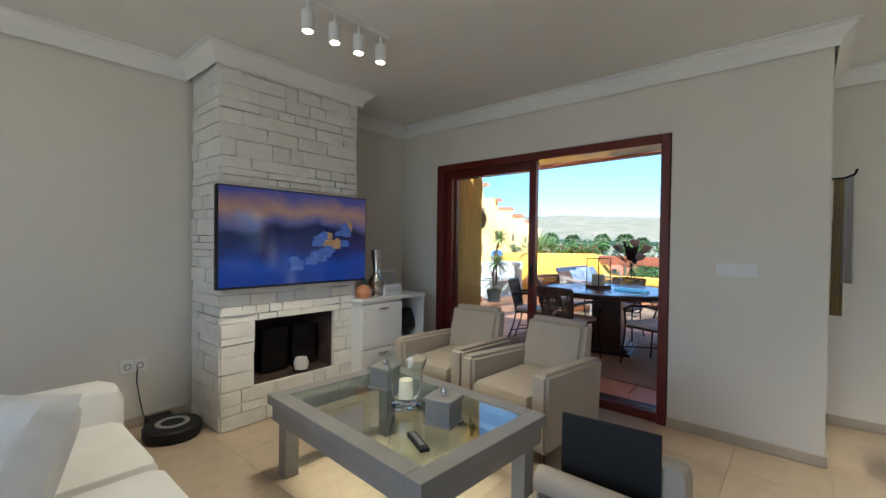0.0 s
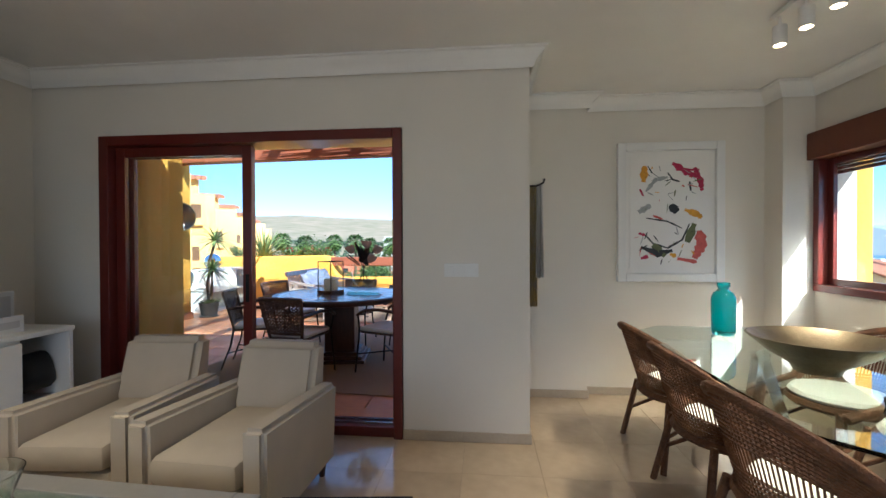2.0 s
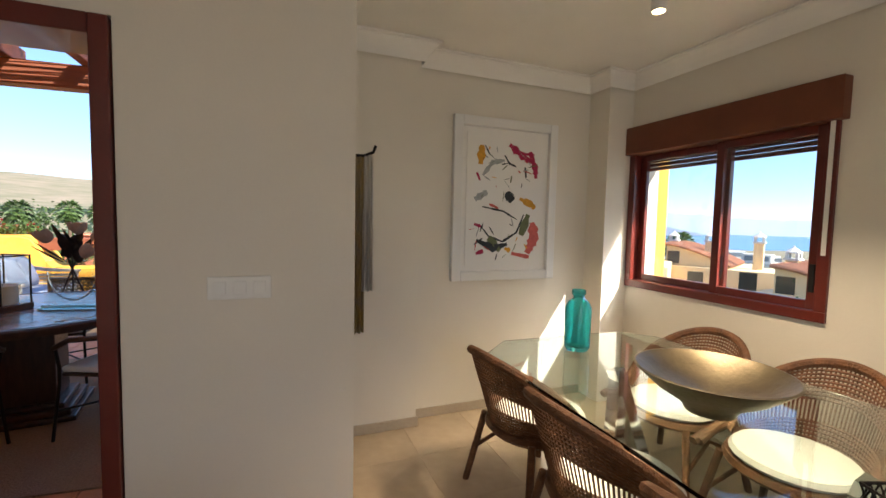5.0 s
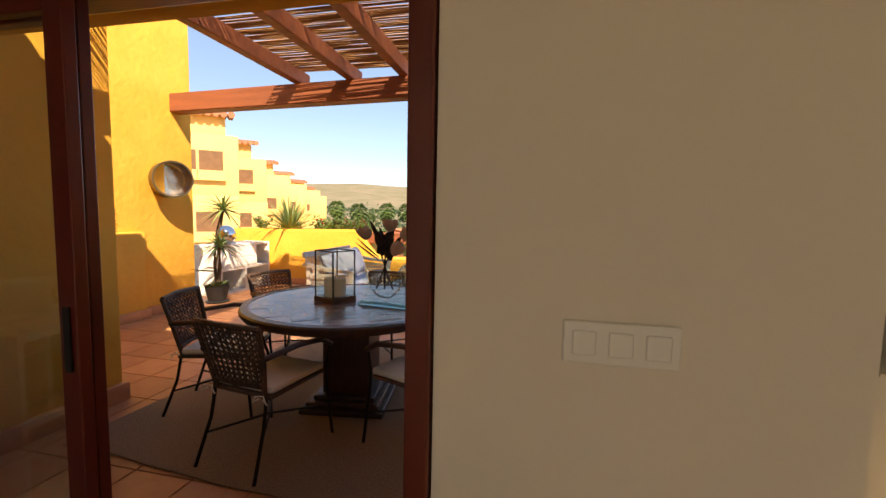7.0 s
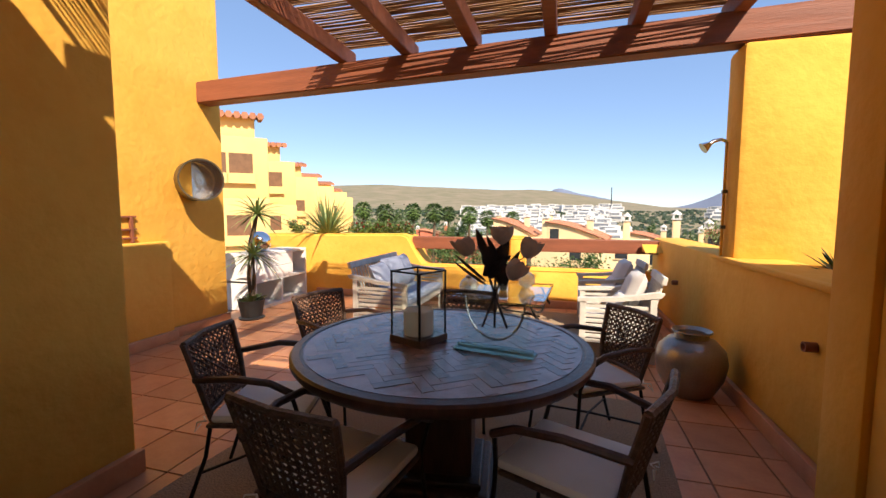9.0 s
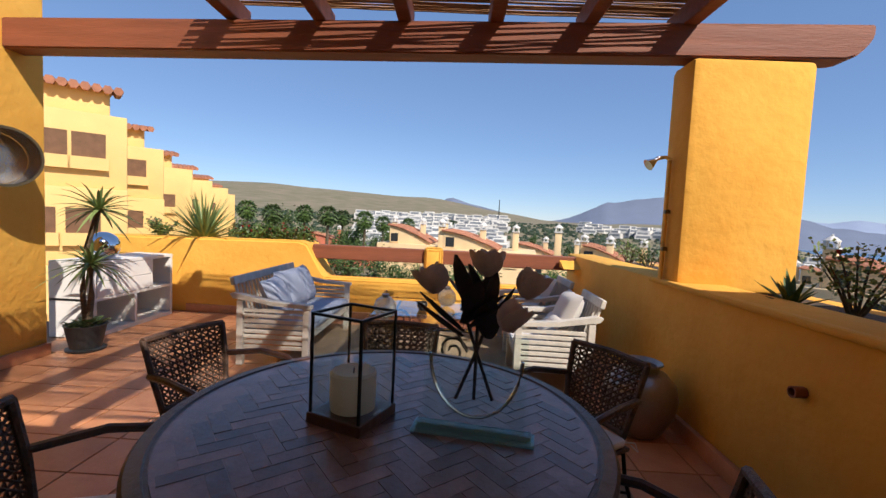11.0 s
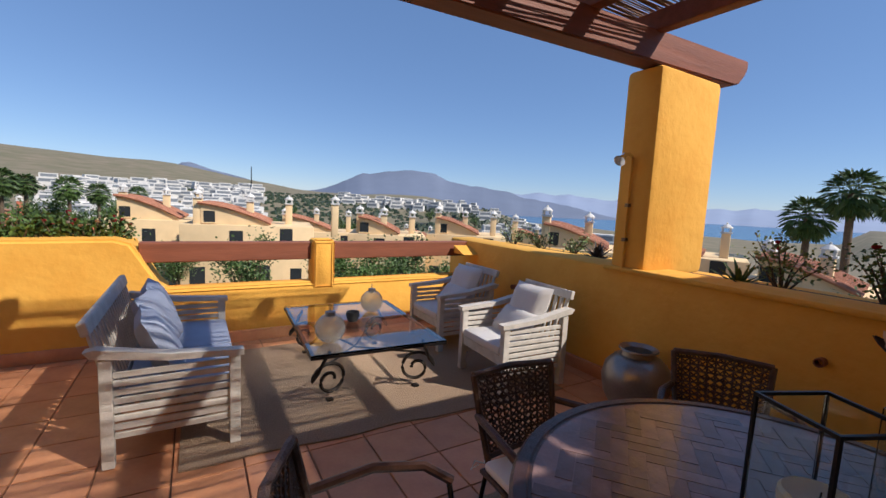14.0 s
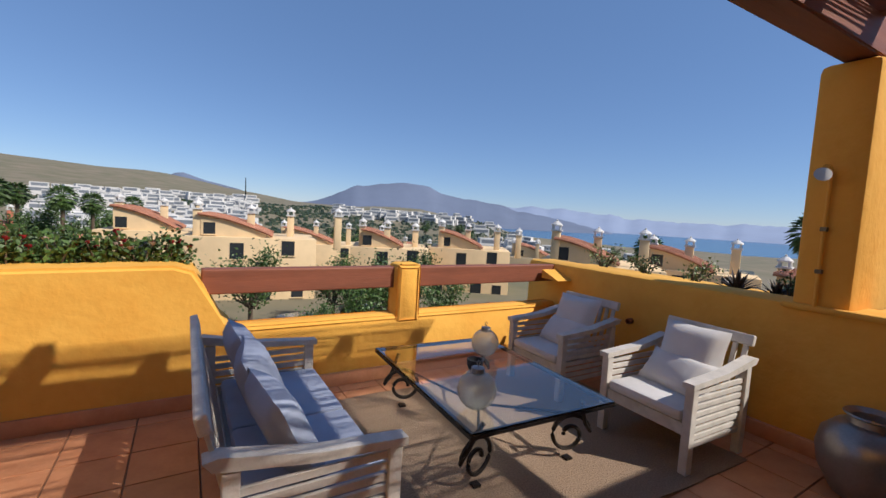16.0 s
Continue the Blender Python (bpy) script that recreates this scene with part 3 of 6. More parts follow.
def vessel(name, prof, loc, mat, label, cat, seg=28, group=""):
    bm = bmesh.new()
    lathe(bm, prof, seg)
    ob = part(name, bm, mat, None, label, True)
    ob.location = loc
    return tagged(ob, "", cat, group)


vessel("silver_vase", [(0.001, 0), (0.05, 0.0), (0.055, 0.01), (0.03, 0.04), (0.075, 0.10), (0.08, 0.14), (0.035, 0.20), (0.03, 0.23), (0.055, 0.42), (0.05, 0.42), (0.025, 0.24), (0.001, 0.23)], (-2.49, 3.04, 0.82), M["silver"], "tall mercury silver vase on white sideboard", "vase")
vessel("clay_jar", [(0.001, 0), (0.05, 0.0), (0.075, 0.05), (0.06, 0.09), (0.03, 0.11), (0.001, 0.12)], (-2.47, 2.88, 0.82), M["terracotta"], "small brown clay jar on white sideboard", "jar")
vessel("glass_jar", [(0.001, 0), (0.04, 0.0), (0.045, 0.05), (0.02, 0.09), (0.025, 0.13), (0.001, 0.13)], (-2.78, 3.14, 0.82), M["aqua"], "small glass bottle on white sideboard", "bottle")
for (loc, rz, w, h, lab) in (((-2.46, 3.22, 0.82), 8, 0.26, 0.10, "small silver-framed picture on white sideboard"), ((-2.72, 3.36, 0.82), 14, 0.34, 0.22, "pale canvas print leaning on sideboard")):
    pf = thing("picture_frame", loc, lab, "picture frame", "", rz)
    boxpart("frame", (-0.02, -w / 2, 0), (0.0, w / 2, h), M["white_lacquer"], pf, "", 0.004)
    boxpart("print", (0.0, -w / 2 + 0.03, 0.03), (0.002, w / 2 - 0.03, h - 0.03), M["grey_fabric"], pf, "grey print")


def armchair(loc, rz, label):
    """Beige block armchair facing -y."""
    t = thing("armchair", loc, label, "armchair", "living room armchairs", rz)
    w, d = 0.66, 0.78
    for s in (-1, 1):
        bm = bmesh.new()
        x0, x1 = sorted((s * (w / 2 - 0.11), s * w / 2))
        prism(bm, [(-d / 2, 0.09), (d / 2 - 0.06, 0.09), (d / 2 - 0.02, 0.52), (-d / 2, 0.56)], "x", x0, x1)
        bmesh.ops.bevel(bm, geom=list(bm.edges), offset=0.022, segments=3, affect="EDGES")
        part("arm", bm, M["fabric"], t, "", True)
    bm = bmesh.new()
    solid(bm, (-w / 2 + 0.112, -d / 2 + 0.01, 0.10), (w / 2 - 0.112, d / 2 - 0.14, 0.28), 0.02)
    part("base", bm, M["fabric"], t, "", True)
    bm = bmesh.new()
    solid(bm, (-w / 2 + 0.114, -d / 2 - 0.02, 0.28), (w / 2 - 0.114, d / 2 - 0.16, 0.42), 0.05)
    part("seat_cushion", bm, M["fabric"], t, "", True)
    bm = bmesh.new()
    prism(bm, [(d / 2 - 0.20, 0.40), (d / 2 - 0.16, 0.10), (d / 2 - 0.03, 0.10), (d / 2 + 0.04, 0.755), (d / 2 - 0.09, 0.755)], "x", -w / 2 + 0.09, w / 2 - 0.09)
    bmesh.ops.bevel(bm, geom=list(bm.edges), offset=0.035, segments=3, affect="EDGES")
    part("backrest", bm, M["fabric"], t, "", True)
    for x in (-w / 2 + 0.06, w / 2 - 0.06):
        for y in (-d / 2 + 0.06, d / 2 - 0.10):
            bm = bmesh.new()
            lathe(bm, [(0.001, 0.0), (0.016, 0.0), (0.026, 0.1)], 8, (x, y, 0))
            part("leg", bm, M["dark_wood"], t, "dark wooden leg")
    return t


ac = armchair((-0.965, 3.15, 0), -3, "beige upholstered armchair with square arms near terrace door")
armchair((-1.72, 3.23, 0), 4, "beige upholstered armchair with square arms beside sideboard")

ct = thing("coffee_table", (-1.175, 2.09, 0), "grey painted coffee table with glass top on marble floor", "coffee table", "", -3)
W2, D2 = 0.625, 0.435
for lo, hi in (((-W2, -D2, 0.40), (-W2 + 0.09, D2, 0.455)), ((W2 - 0.09, -D2, 0.40), (W2, D2, 0.455)), ((-W2 + 0.09, -D2, 0.40), (W2 - 0.09, -D2 + 0.09, 0.455)), ((-W2 + 0.09, D2 - 0.09, 0.40), (W2 - 0.09, D2, 0.455))):
    boxpart("top_frame", lo, hi, M["grey_wood"], ct, "", 0.004)
for lo, hi in (((-W2 + 0.02, -D2 + 0.02, 0.31), (W2 - 0.02, -D2 + 0.045, 0.398)), ((-W2 + 0.02, D2 - 0.045, 0.31), (W2 - 0.02, D2 - 0.02, 0.398)), ((-W2 + 0.02, -D2 + 0.046, 0.31), (-W2 + 0.045, D2 - 0.046, 0.398)), ((W2 - 0.045, -D2 + 0.046, 0.31), (W2 - 0.02, D2 - 0.046, 0.398))):
    boxpart("apron", lo, hi, M["grey_wood"], ct, "", 0.003)
for x in (-W2 + 0.046, W2 - 0.126):
    for y in (-D2 + 0.046, D2 - 0.126):
        boxpart("leg", (x, y, 0), (x + 0.08, y + 0.08, 0.398), M["grey_wood"], ct, "", 0.004)
boxpart("glass_top", (-W2 + 0.085, -D2 + 0.085, 0.440), (W2 - 0.085, D2 - 0.085, 0.450), M["green_glass"], ct, "clear glass inset", 0, False)
ZT = 0.4505


def trinket_box(x, y, rz):
    t = thing("trinket_box", (x, y, ZT), "grey wooden box with a silver knob on glass table", "box", "grey boxes", rz)
    boxpart("body", (-0.065, -0.065, 0), (0.065, 0.065, 0.11), M["grey_wood"], t, "", 0.003)
    lid = boxpart("lid", (-0.075, -0.075, 0.11), (0.075, 0.075, 0.13), M["grey_wood"], t, "", 0.006)
    boxpart("moulding", (-0.072, -0.072, 0), (0.072, 0.072, 0.012), M["grey_wood"], t, "", 0.004)
    bm = bmesh.new()
    lathe(bm, [(0.012, 0.13), (0.006, 0.138), (0.018, 0.15), (0.012, 0.165), (0.001, 0.17)], 14)
    part("knob", bm, M["silver"], lid, "silver knob", True)


trinket_box(-1.44, 2.22, 12)
trinket_box(-0.86, 2.08, 12)
hur = thing("hurricane_glass", (-1.14, 2.10, ZT), "clear glass hurricane lamp holding an ivory candle", "candle holder")
bm = bmesh.new()
lathe(bm, [(0.001, 0), (0.075, 0.0), (0.08, 0.008), (0.045, 0.02), (0.07, 0.05), (0.085, 0.12), (0.085, 0.18), (0.11, 0.25), (0.107, 0.25), (0.081, 0.18), (0.081, 0.12), (0.066, 0.055), (0.001, 0.03)], 32)
part("bowl", bm, M["glass"], hur, "", True, False)
bm = bmesh.new()
lathe(bm, [(0.001, 0.045), (0.038, 0.045), (0.038, 0.135), (0.034, 0.14), (0.001, 0.137)], 20)
part("candle", bm, M["wax"], hur, "ivory pillar candle", True)
rem = thing("remote_control", (-0.80, 1.84, ZT), "black remote control lying on glass table", "remote control", "", -25)
boxpart("body", (-0.085, -0.022, 0), (0.085, 0.022, 0.018), M["black"], rem, "", 0.005)
for k in range(6):
    boxpart("button", (-0.07 + 0.022 * k, -0.010, 0.018), (-0.058 + 0.022 * k, 0.010, 0.0205), M["grey_wood"], rem)

sofa = thing("sofa", (-1.33, 0.74, 0), "white cotton covered sofa with loose cushions", "sofa")
bm = bmesh.new()
solid(bm, (-0.95, -0.75, 0.05), (0.42, 0.30, 0.32), 0.05)
part("base", bm, M["white_fabric"], sofa, "", True)
for k in range(2):
    bm = bmesh.new()
    solid(bm, (-0.72 + 0.62 * k, -0.5, 0.32), (-0.12 + 0.62 * k, 0.34, 0.46), 0.06)
    part("seat_cushion", bm, M["white_fabric"], sofa, "", True)
bm = bmesh.new()
solid(bm, (-0.95, -0.75, 0.06), (-0.70, 0.36, 0.61), 0.09)
part("arm", bm, M["white_fabric"], sofa, "", True)
bm = bmesh.new()
solid(bm, (-0.70, -0.75, 0.30), (0.42, -0.5, 0.76), 0.09)
part("backrest", bm, M["white_fabric"], sofa, "", True)
kn = thing("throw_pillow", (-1.40, 0.66, 0.46), "white knitted throw pillow lying on sofa", "pillow")
bm = bmesh.new()
cushion(bm, 0.42, 0.40, 0.27, pose(0.0, -0.05, 0.18, 62, 0, 40))
part("cover", bm, M["towel"], kn, "", True)

chv = thing("easy_chair", (-0.175, 2.14, 0), "low grey upholstered seat with a bolster cushion", "armchair")
bm = bmesh.new()
solid(bm, (-0.25, -0.30, 0.05), (0.27, 0.22, 0.27), 0.04)
part("base", bm, M["fabric"], chv, "", True)
bm = bmesh.new()
solid(bm, (-0.22, 0.20, 0.08), (0.30, 0.34, 0.46), 0.05)
part("backrest", bm, M["fabric"], chv, "", True)
bm = bmesh.new()
tube(bm, [(-0.22, 0.02, 0.325), (0.20, 0.02, 0.325)], 0.055, 14)
part("bolster", bm, M["fabric"], chv, "", True)
mon = thing("laptop", (-0.155, 2.29, 0.272), "open black laptop standing on low grey seat", "laptop", "", 6)
boxpart("keyboard_base", (-0.19, -0.07, 0), (0.19, 0.0, 0.018), M["black"], mon, "", 0.004)
lidp = boxpart("display_lid", (-0.195, 0.0, 0.018), (0.195, 0.014, 0.31), M["black"], mon, "", 0.005)

rob = thing("robot_vacuum", (-2.74, 1.50, 0), "round black robot vacuum docked by the wall", "robot vacuum")
bm = bmesh.new()
lathe(bm, [(0.001, 0.012), (0.165, 0.012), (0.172, 0.03), (0.172, 0.075), (0.16, 0.088), (0.12, 0.09), (0.001, 0.09)], 40)
part("body", bm, M["black"], rob, "", True)
bm = bmesh.new()
lathe(bm, [(0.10, 0.089), (0.10, 0.094), (0.07, 0.095), (0.07, 0.089)], 36)
part("top_ring", bm, M["grey_wood"], rob, "grey ring")
boxpart("dock", (-0.33, -0.08, 0), (-0.20, 0.08, 0.06), M["black"], rob, "black charging dock", 0.01)
bm = bmesh.new()
tube(bm, [(-0.32, -0.12, 0.41), (-0.30, -0.13, 0.33), (-0.31, -0.11, 0.2), (-0.30, -0.09, 0.08), (-0.30, -0.03, 0.02)], 0.004, 6)
part("cable", bm, M["black"], rob)


def plate(name, loc, rz, n, label, cat, socket=False):
    t = thing(name, loc, label, cat, "", rz)
    boxpart("plate", (-0.045 - 0.035 * (n - 1), -0.012, -0.045), (0.045 + 0.035 * (n - 1), 0, 0.045), M["switch"], t, "", 0.004)
    for k in range(n):
        x = (k - (n - 1) / 2) * 0.072
        if socket:
            bm = bmesh.new()
            lathe(bm, [(0.022, 0), (0.022, 0.002), (0.016, 0.002), (0.016, 0.0)], 20)
            p = part("socket_ring", bm, M["grey_wood"], t)
            p.matrix_basis = pose(x, -0.0125, 0, 90)
        else:
            boxpart("rocker", (x - 0.024, -0.017, -0.026), (x + 0.024, -0.0125, 0.026), M["switch"], t, "", 0.003)


plate("light_switch", (0.098, 3.919, 1.155), 0, 3, "white triple light switch on the wall", "switch")
plate("wall_socket", (-3.079, 1.36, 0.43), 90, 2, "white double wall socket with black plug", "socket", True)


def spot_track(x, y0, y1, heads, power):
    t = thing("spotlight_track", (x, (y0 + y1) / 2, H), "white ceiling track with four lit spotlights", "ceiling light", "spotlight tracks")
    half = (y1 - y0) / 2
    boxpart("rail", (-0.02, -half, -0.03), (0.02, half, -0.001), M["switch"], t, "", 0.003)
    for k in range(heads):
        y = -half + 0.05 + (2 * half - 0.1) * k / (heads - 1)
        bm = bmesh.new()
        tube(bm, [(0, y, -0.03), (0, y, -0.09)], 0.008, 8)
        lathe(bm, [(0.001, -0.08), (0.032, -0.08), (0.034, -0.085), (0.034, -0.185), (0.029, -0.185), (0.027, -0.17), (0.001, -0.168)], 20, (0, y, 0))
        hd = part("spot_head", bm, M["white_lacquer"], t, "", True)
        bm = bmesh.new()
        lathe(bm, [(0.001, -0.172), (0.025, -0.172), (0.001, -0.1725)], 16, (0, y, 0))
        part("bulb", bm, M["lamp"], hd, "warm glowing bulb")
        lamp = new("spot_lamp", bpy.data.lights.new("spot_lamp", "SPOT"))
        lamp.data.energy, lamp.data.spot_size, lamp.data.spot_blend, lamp.data.color = power, radians(95), 0.7, (1.0, 0.80, 0.55)
        lamp.data.shadow_soft_size = 0.03
        lamp.matrix_world = look((x, (y0 + y1) / 2 + y, H - 0.20), (x, (y0 + y1) / 2 + y, 0))


spot_track(-1.57, 1.72, 2.32, 4, 9)
spot_track(1.87, 2.96, 3.64, 4, 17)

# ---- dining end ----
GT = 0.75
dt = thing("dining_table", (1.82, 3.21, 0), "glass dining table with a clipped corner top on crossed steel legs", "dining table")
bm = bmesh.new()
prism(bm, [(-0.58, -0.75), (-0.42, -0.92), (0.45, -0.92), (0.60, -0.75), (0.60, 0.78), (0.45, 0.95), (-0.36, 0.98), (-0.56, 0.80)], "z", GT - 0.014, GT)
part("glass_top", bm, M["green_glass"], dt, "clear greenish glass", False, False)
for s in (-1, 1):
    for q in (-1, 1):
        bm = bmesh.new()
        prism(bm, [(-0.06, 0), (0.0, 0), (0.06, 0.735), (0.0, 0.735)], "y", -0.035, 0.035)
        lg = part("leg", bm, M["chrome"], dt, "polished steel leg")
        lg.matrix_basis = pose(s * 0.16, q * 0.30, 0, q * -16, s * -14, 0)


def wicker_chair(loc, rz):
    """Tub chair of brown rattan facing +y."""
    t = thing("wicker_chair", loc, "brown rattan tub chair with white seat pad", "chair", "rattan dining chairs", rz)
    def at(i, v):
        a = math.pi * (1.10 * i - 0.05) + math.pi
        f = max(0.0, math.sin(math.pi * i))
        top = 0.46 + 0.35 * f ** 0.8
        r = 0.235 + 0.06 * v
        return (r * math.cos(a), (r * 0.95 + 0.02 * f) * math.sin(a) - 0.07 * f * v, 0.41 + (top - 0.41) * v)
    bm = bmesh.new()
    for k in range(61):
        i = k / 60
        tube(bm, [at(i, v / 3) for v in range(4)], 0.0042, 4)
    for j in range(1, 22):
        v = j / 22
        if v > 0.52 or v < 0.3:
            tube(bm, [at(i / 20, v) for i in range(21)], 0.0065, 4)
    tagged(part("woven_back", bm, M["wicker"], t, "open woven rattan shell"), "", "", "", "stuff")
    bm = bmesh.new()
    tube(bm, [(-0.30, 0.24, 0.40)] + [at(i / 30, 1.0) for i in range(31)] + [(0.30, 0.24, 0.40)], 0.022, 8)
    part("rolled_rim", bm, M["wicker"], t, "", True)
    bm = bmesh.new()
    lathe(bm, [(0.001, 0.37), (0.25, 0.37), (0.27, 0.39), (0.26, 0.415), (0.001, 0.418)], 24)
    part("seat", bm, M["wicker"], t, "", True)
    bm = bmesh.new()
    lathe(bm, [(0.001, 0.418), (0.22, 0.418), (0.235, 0.435), (0.22, 0.455), (0.001, 0.462)], 24, (0, 0.02, 0))
    part("seat_pad", bm, M["white_fabric"], t, "round white seat pad", True)
    for x in (-1, 1):
        for y in (-1, 1):
            bm = bmesh.new()
            tube(bm, [(x * 0.27, y * 0.26, 0.0), (x * 0.20, y * 0.19, 0.40)], 0.018, 8)
            part("leg", bm, M["wicker"], t, "", True)
    for x in (-1, 1):
        bm = bmesh.new()
        tube(bm, [(x * 0.235, -0.22, 0.2), (x * 0.2, 0, 0.30), (x * 0.235, 0.22, 0.2)], 0.011, 6)
        part("brace", bm, M["wicker"], t, "", True)
    return t


wc = wicker_chair((1.50, 3.90, 0), -84)
for x, y, rz in ((1.47, 3.31, -88), (1.44, 2.71, -80), (2.33, 3.76, 94), (2.33, 3.16, 90), (2.32, 2.54, 84)):
    copy_thing(wc, pose(x, y, 0, 0, 0, rz))
bottle = vessel("glass_bottle", [(0.001, 0.0), (0.056, 0.0), (0.068, 0.02), (0.070, 0.23), (0.056, 0.265), (0.030, 0.285), (0.030, 0.30), (0.037, 0.305), (0.037, 0.33), (0.031, 0.33), (0.027, 0.295), (0.052, 0.26), (0.064, 0.23), (0.063, 0.03), (0.001, 0.015)], (1.76, 3.92, GT), M["teal_glass"], "turquoise dimpled glass bottle on dining table", "bottle")
bowl = vessel("bronze_bowl", [(0.001, 0.0), (0.085, 0.0), (0.09, 0.012), (0.10, 0.03), (0.19, 0.085), (0.262, 0.148), (0.267, 0.155), (0.258, 0.157), (0.18, 0.097), (0.001, 0.06)], (1.74, 3.14, GT), M["bronze"], "wide shallow bronze bowl on dining table", "bowl", 48)
tray = thing("metal_tray", (1.73, 2.43, GT), "black pierced metal tray on dining table", "tray", "", -20)
boxpart("base", (-0.21, -0.14, 0), (0.21, 0.14, 0.006), M["mirror"], tray, "mirrored base")
for a, b in (((-0.21, -0.14), (0.21, -0.14)), ((0.21, -0.14), (0.21, 0.14)), ((0.21, 0.14), (-0.21, 0.14)), ((-0.21, 0.14), (-0.21, -0.14))):
    bm = bmesh.new()
    for zz in (0.008, 0.06):
        tube(bm, [(*a, zz), (*b, zz)], 0.004, 5)
    n = int((Vector(b) - Vector(a)).length / 0.024)
    for k in range(n):
        p, q = Vector(a).lerp(Vector(b), k / n), Vector(a).lerp(Vector(b), (k + 1) / n)
        tube(bm, [(*p, 0.008), (*q, 0.06)], 0.003, 4)
        tube(bm, [(*q, 0.008), (*p, 0.06)], 0.003, 4)
    part("pierced_side", bm, M["dark"], tray, "")
for x, y, r, h in ((-0.03, 0.03, 0.035, 0.14), (0.07, -0.01, 0.04, 0.035)):
    vessel("candle", [(0.001, 0), (r, 0), (r, h), (r * 0.85, h + 0.004), (r * 0.5, h - 0.004), (0.001, h - 0.004)], (1.73 + x, 2.43 + y, GT + 0.0065), M["wax"], "ivory pillar candle standing on metal tray", "candle", 20, "tray candles")

# abstract painting in a deep white frame
art = thing("abstract_painting", (1.845, 4.918, 1.60), "abstract paint strokes in a deep white box frame", "painting")
for lo, hi in (((-0.44, -0.045, -0.60), (-0.37, 0, 0.60)), ((0.37, -0.045, -0.60), (0.44, 0, 0.60)), ((-0.37, -0.045, 0.53), (0.37, 0, 0.60)), ((-0.37, -0.045, -0.60), (0.37, 0, -0.53))):
    boxpart("frame", lo, hi, M["white_lacquer"], art, "", 0.006)
boxpart("mount", (-0.37, -0.012, -0.53), (0.37, -0.001, 0.53), M["paper"], art, "cream mount")
sheet = boxpart("paper", (-0.33, -0.022, -0.49), (0.33, -0.0125, 0.49), M["paper"], art, "white painted paper")
cols = {k: material("paint_" + k, c, 0.6, vary=0.15, scale=25, bump=0.3) for k, c in dict(crimson=(0.45, 0.02, 0.08), ochre=(0.75, 0.36, 0.03), ink=(0.03, 0.035, 0.04), olive=(0.14, 0.16, 0.07), coral=(0.62, 0.12, 0.10), grey=(0.40, 0.41, 0.40)).items()}
rnd = random.Random(21)


def stroke(c, pts, w):
    bm = bmesh.new()
    pts = [Vector(p) for p in pts]
    fine = []
    for i in range(len(pts) - 1):
        for s in range(6):
            fine.append(pts[i].lerp(pts[i + 1], s / 6))
    fine.append(pts[-1])
    prev = None
    for i, p in enumerate(fine):
        d = (fine[min(i + 1, len(fine) - 1)] - fine[max(i - 1, 0)]).normalized()
        q = Vector((-d.y, d.x)) * w * (0.35 + 0.65 * math.sin(math.pi * (i + 1) / (len(fine) + 1))) * rnd.uniform(0.6, 1.2)
        cur = [bm.verts.new((p.x + q.x, -0.0235 - 0.0001 * rnd.random(), p.y + q.y)), bm.verts.new((p.x - q.x, -0.0235, p.y - q.y))]
        if prev:
            bm.faces.new((prev[0], prev[1], cur[1], cur[0]))
        prev = cur
    part("brush_stroke", bm, cols[c], sheet)


for c, pts, w in (("ochre", ((-0.21, 0.40), (-0.22, 0.26)), 0.035), ("crimson", ((0.02, 0.42), (0.14, 0.34), (0.22, 0.30)), 0.03), ("crimson", ((0.20, 0.38), (0.25, 0.26), (0.26, 0.18)), 0.025), ("crimson", ((0.05, 0.36), (0.24, 0.36)), 0.012), ("ink", ((0.0, 0.06), (0.06, 0.0)), 0.035), ("ink", ((-0.20, -0.05), (-0.02, -0.08), (0.1, -0.14)), 0.008), ("ink", ((0.16, -0.10), (0.10, -0.24), (-0.02, -0.31), (-0.14, -0.27), (-0.20, -0.20)), 0.010), ("ink", ((-0.24, -0.30), (-0.10, -0.36), (0.02, -0.33)), 0.028), ("ochre", ((0.12, 0.02), (0.22, -0.02), (0.26, -0.05)), 0.03), ("olive", ((0.20, -0.10), (0.14, -0.26)), 0.035), ("coral", ((0.24, -0.16), (0.26, -0.28), (0.20, -0.40)), 0.05), ("coral", ((0.06, -0.40), (0.22, -0.43)), 0.02), ("crimson", ((-0.26, -0.18), (-0.20, -0.20)), 0.015), ("crimson", ((-0.24, -0.40), (-0.18, -0.38)), 0.02), ("grey", ((-0.20, 0.18), (-0.12, 0.28), (-0.02, 0.30)), 0.02), ("grey", ((-0.26, 0.0), (-0.16, 0.06)), 0.03), ("ink", ((-0.02, 0.34), (0.02, 0.28), (0.08, 0.26)), 0.009), ("ink", ((0.16, 0.26), (0.17, 0.18)), 0.009), ("olive", ((-0.14, -0.28), (-0.04, -0.38)), 0.03), ("ochre", ((0.0, -0.36), (0.05, -0.38)), 0.02), ("crimson", ((-0.25, 0.20), (-0.22, 0.14)), 0.010), ("coral", ((-0.14, -0.03), (-0.06, -0.06)), 0.010)):
    stroke(c, pts, w)

for k in range(46):
    a, L = rnd.uniform(0, 6.28), rnd.uniform(0.02, 0.09)
    x, z = rnd.uniform(-0.26, 0.24), rnd.choice((rnd.uniform(0.05, 0.42), rnd.uniform(-0.44, -0.12)))
    stroke(rnd.choice(("ink", "ink", "grey", "olive", "coral", "ochre")), ((x, z), (x + L * math.cos(a), z + L * math.sin(a))), rnd.uniform(0.002, 0.007))

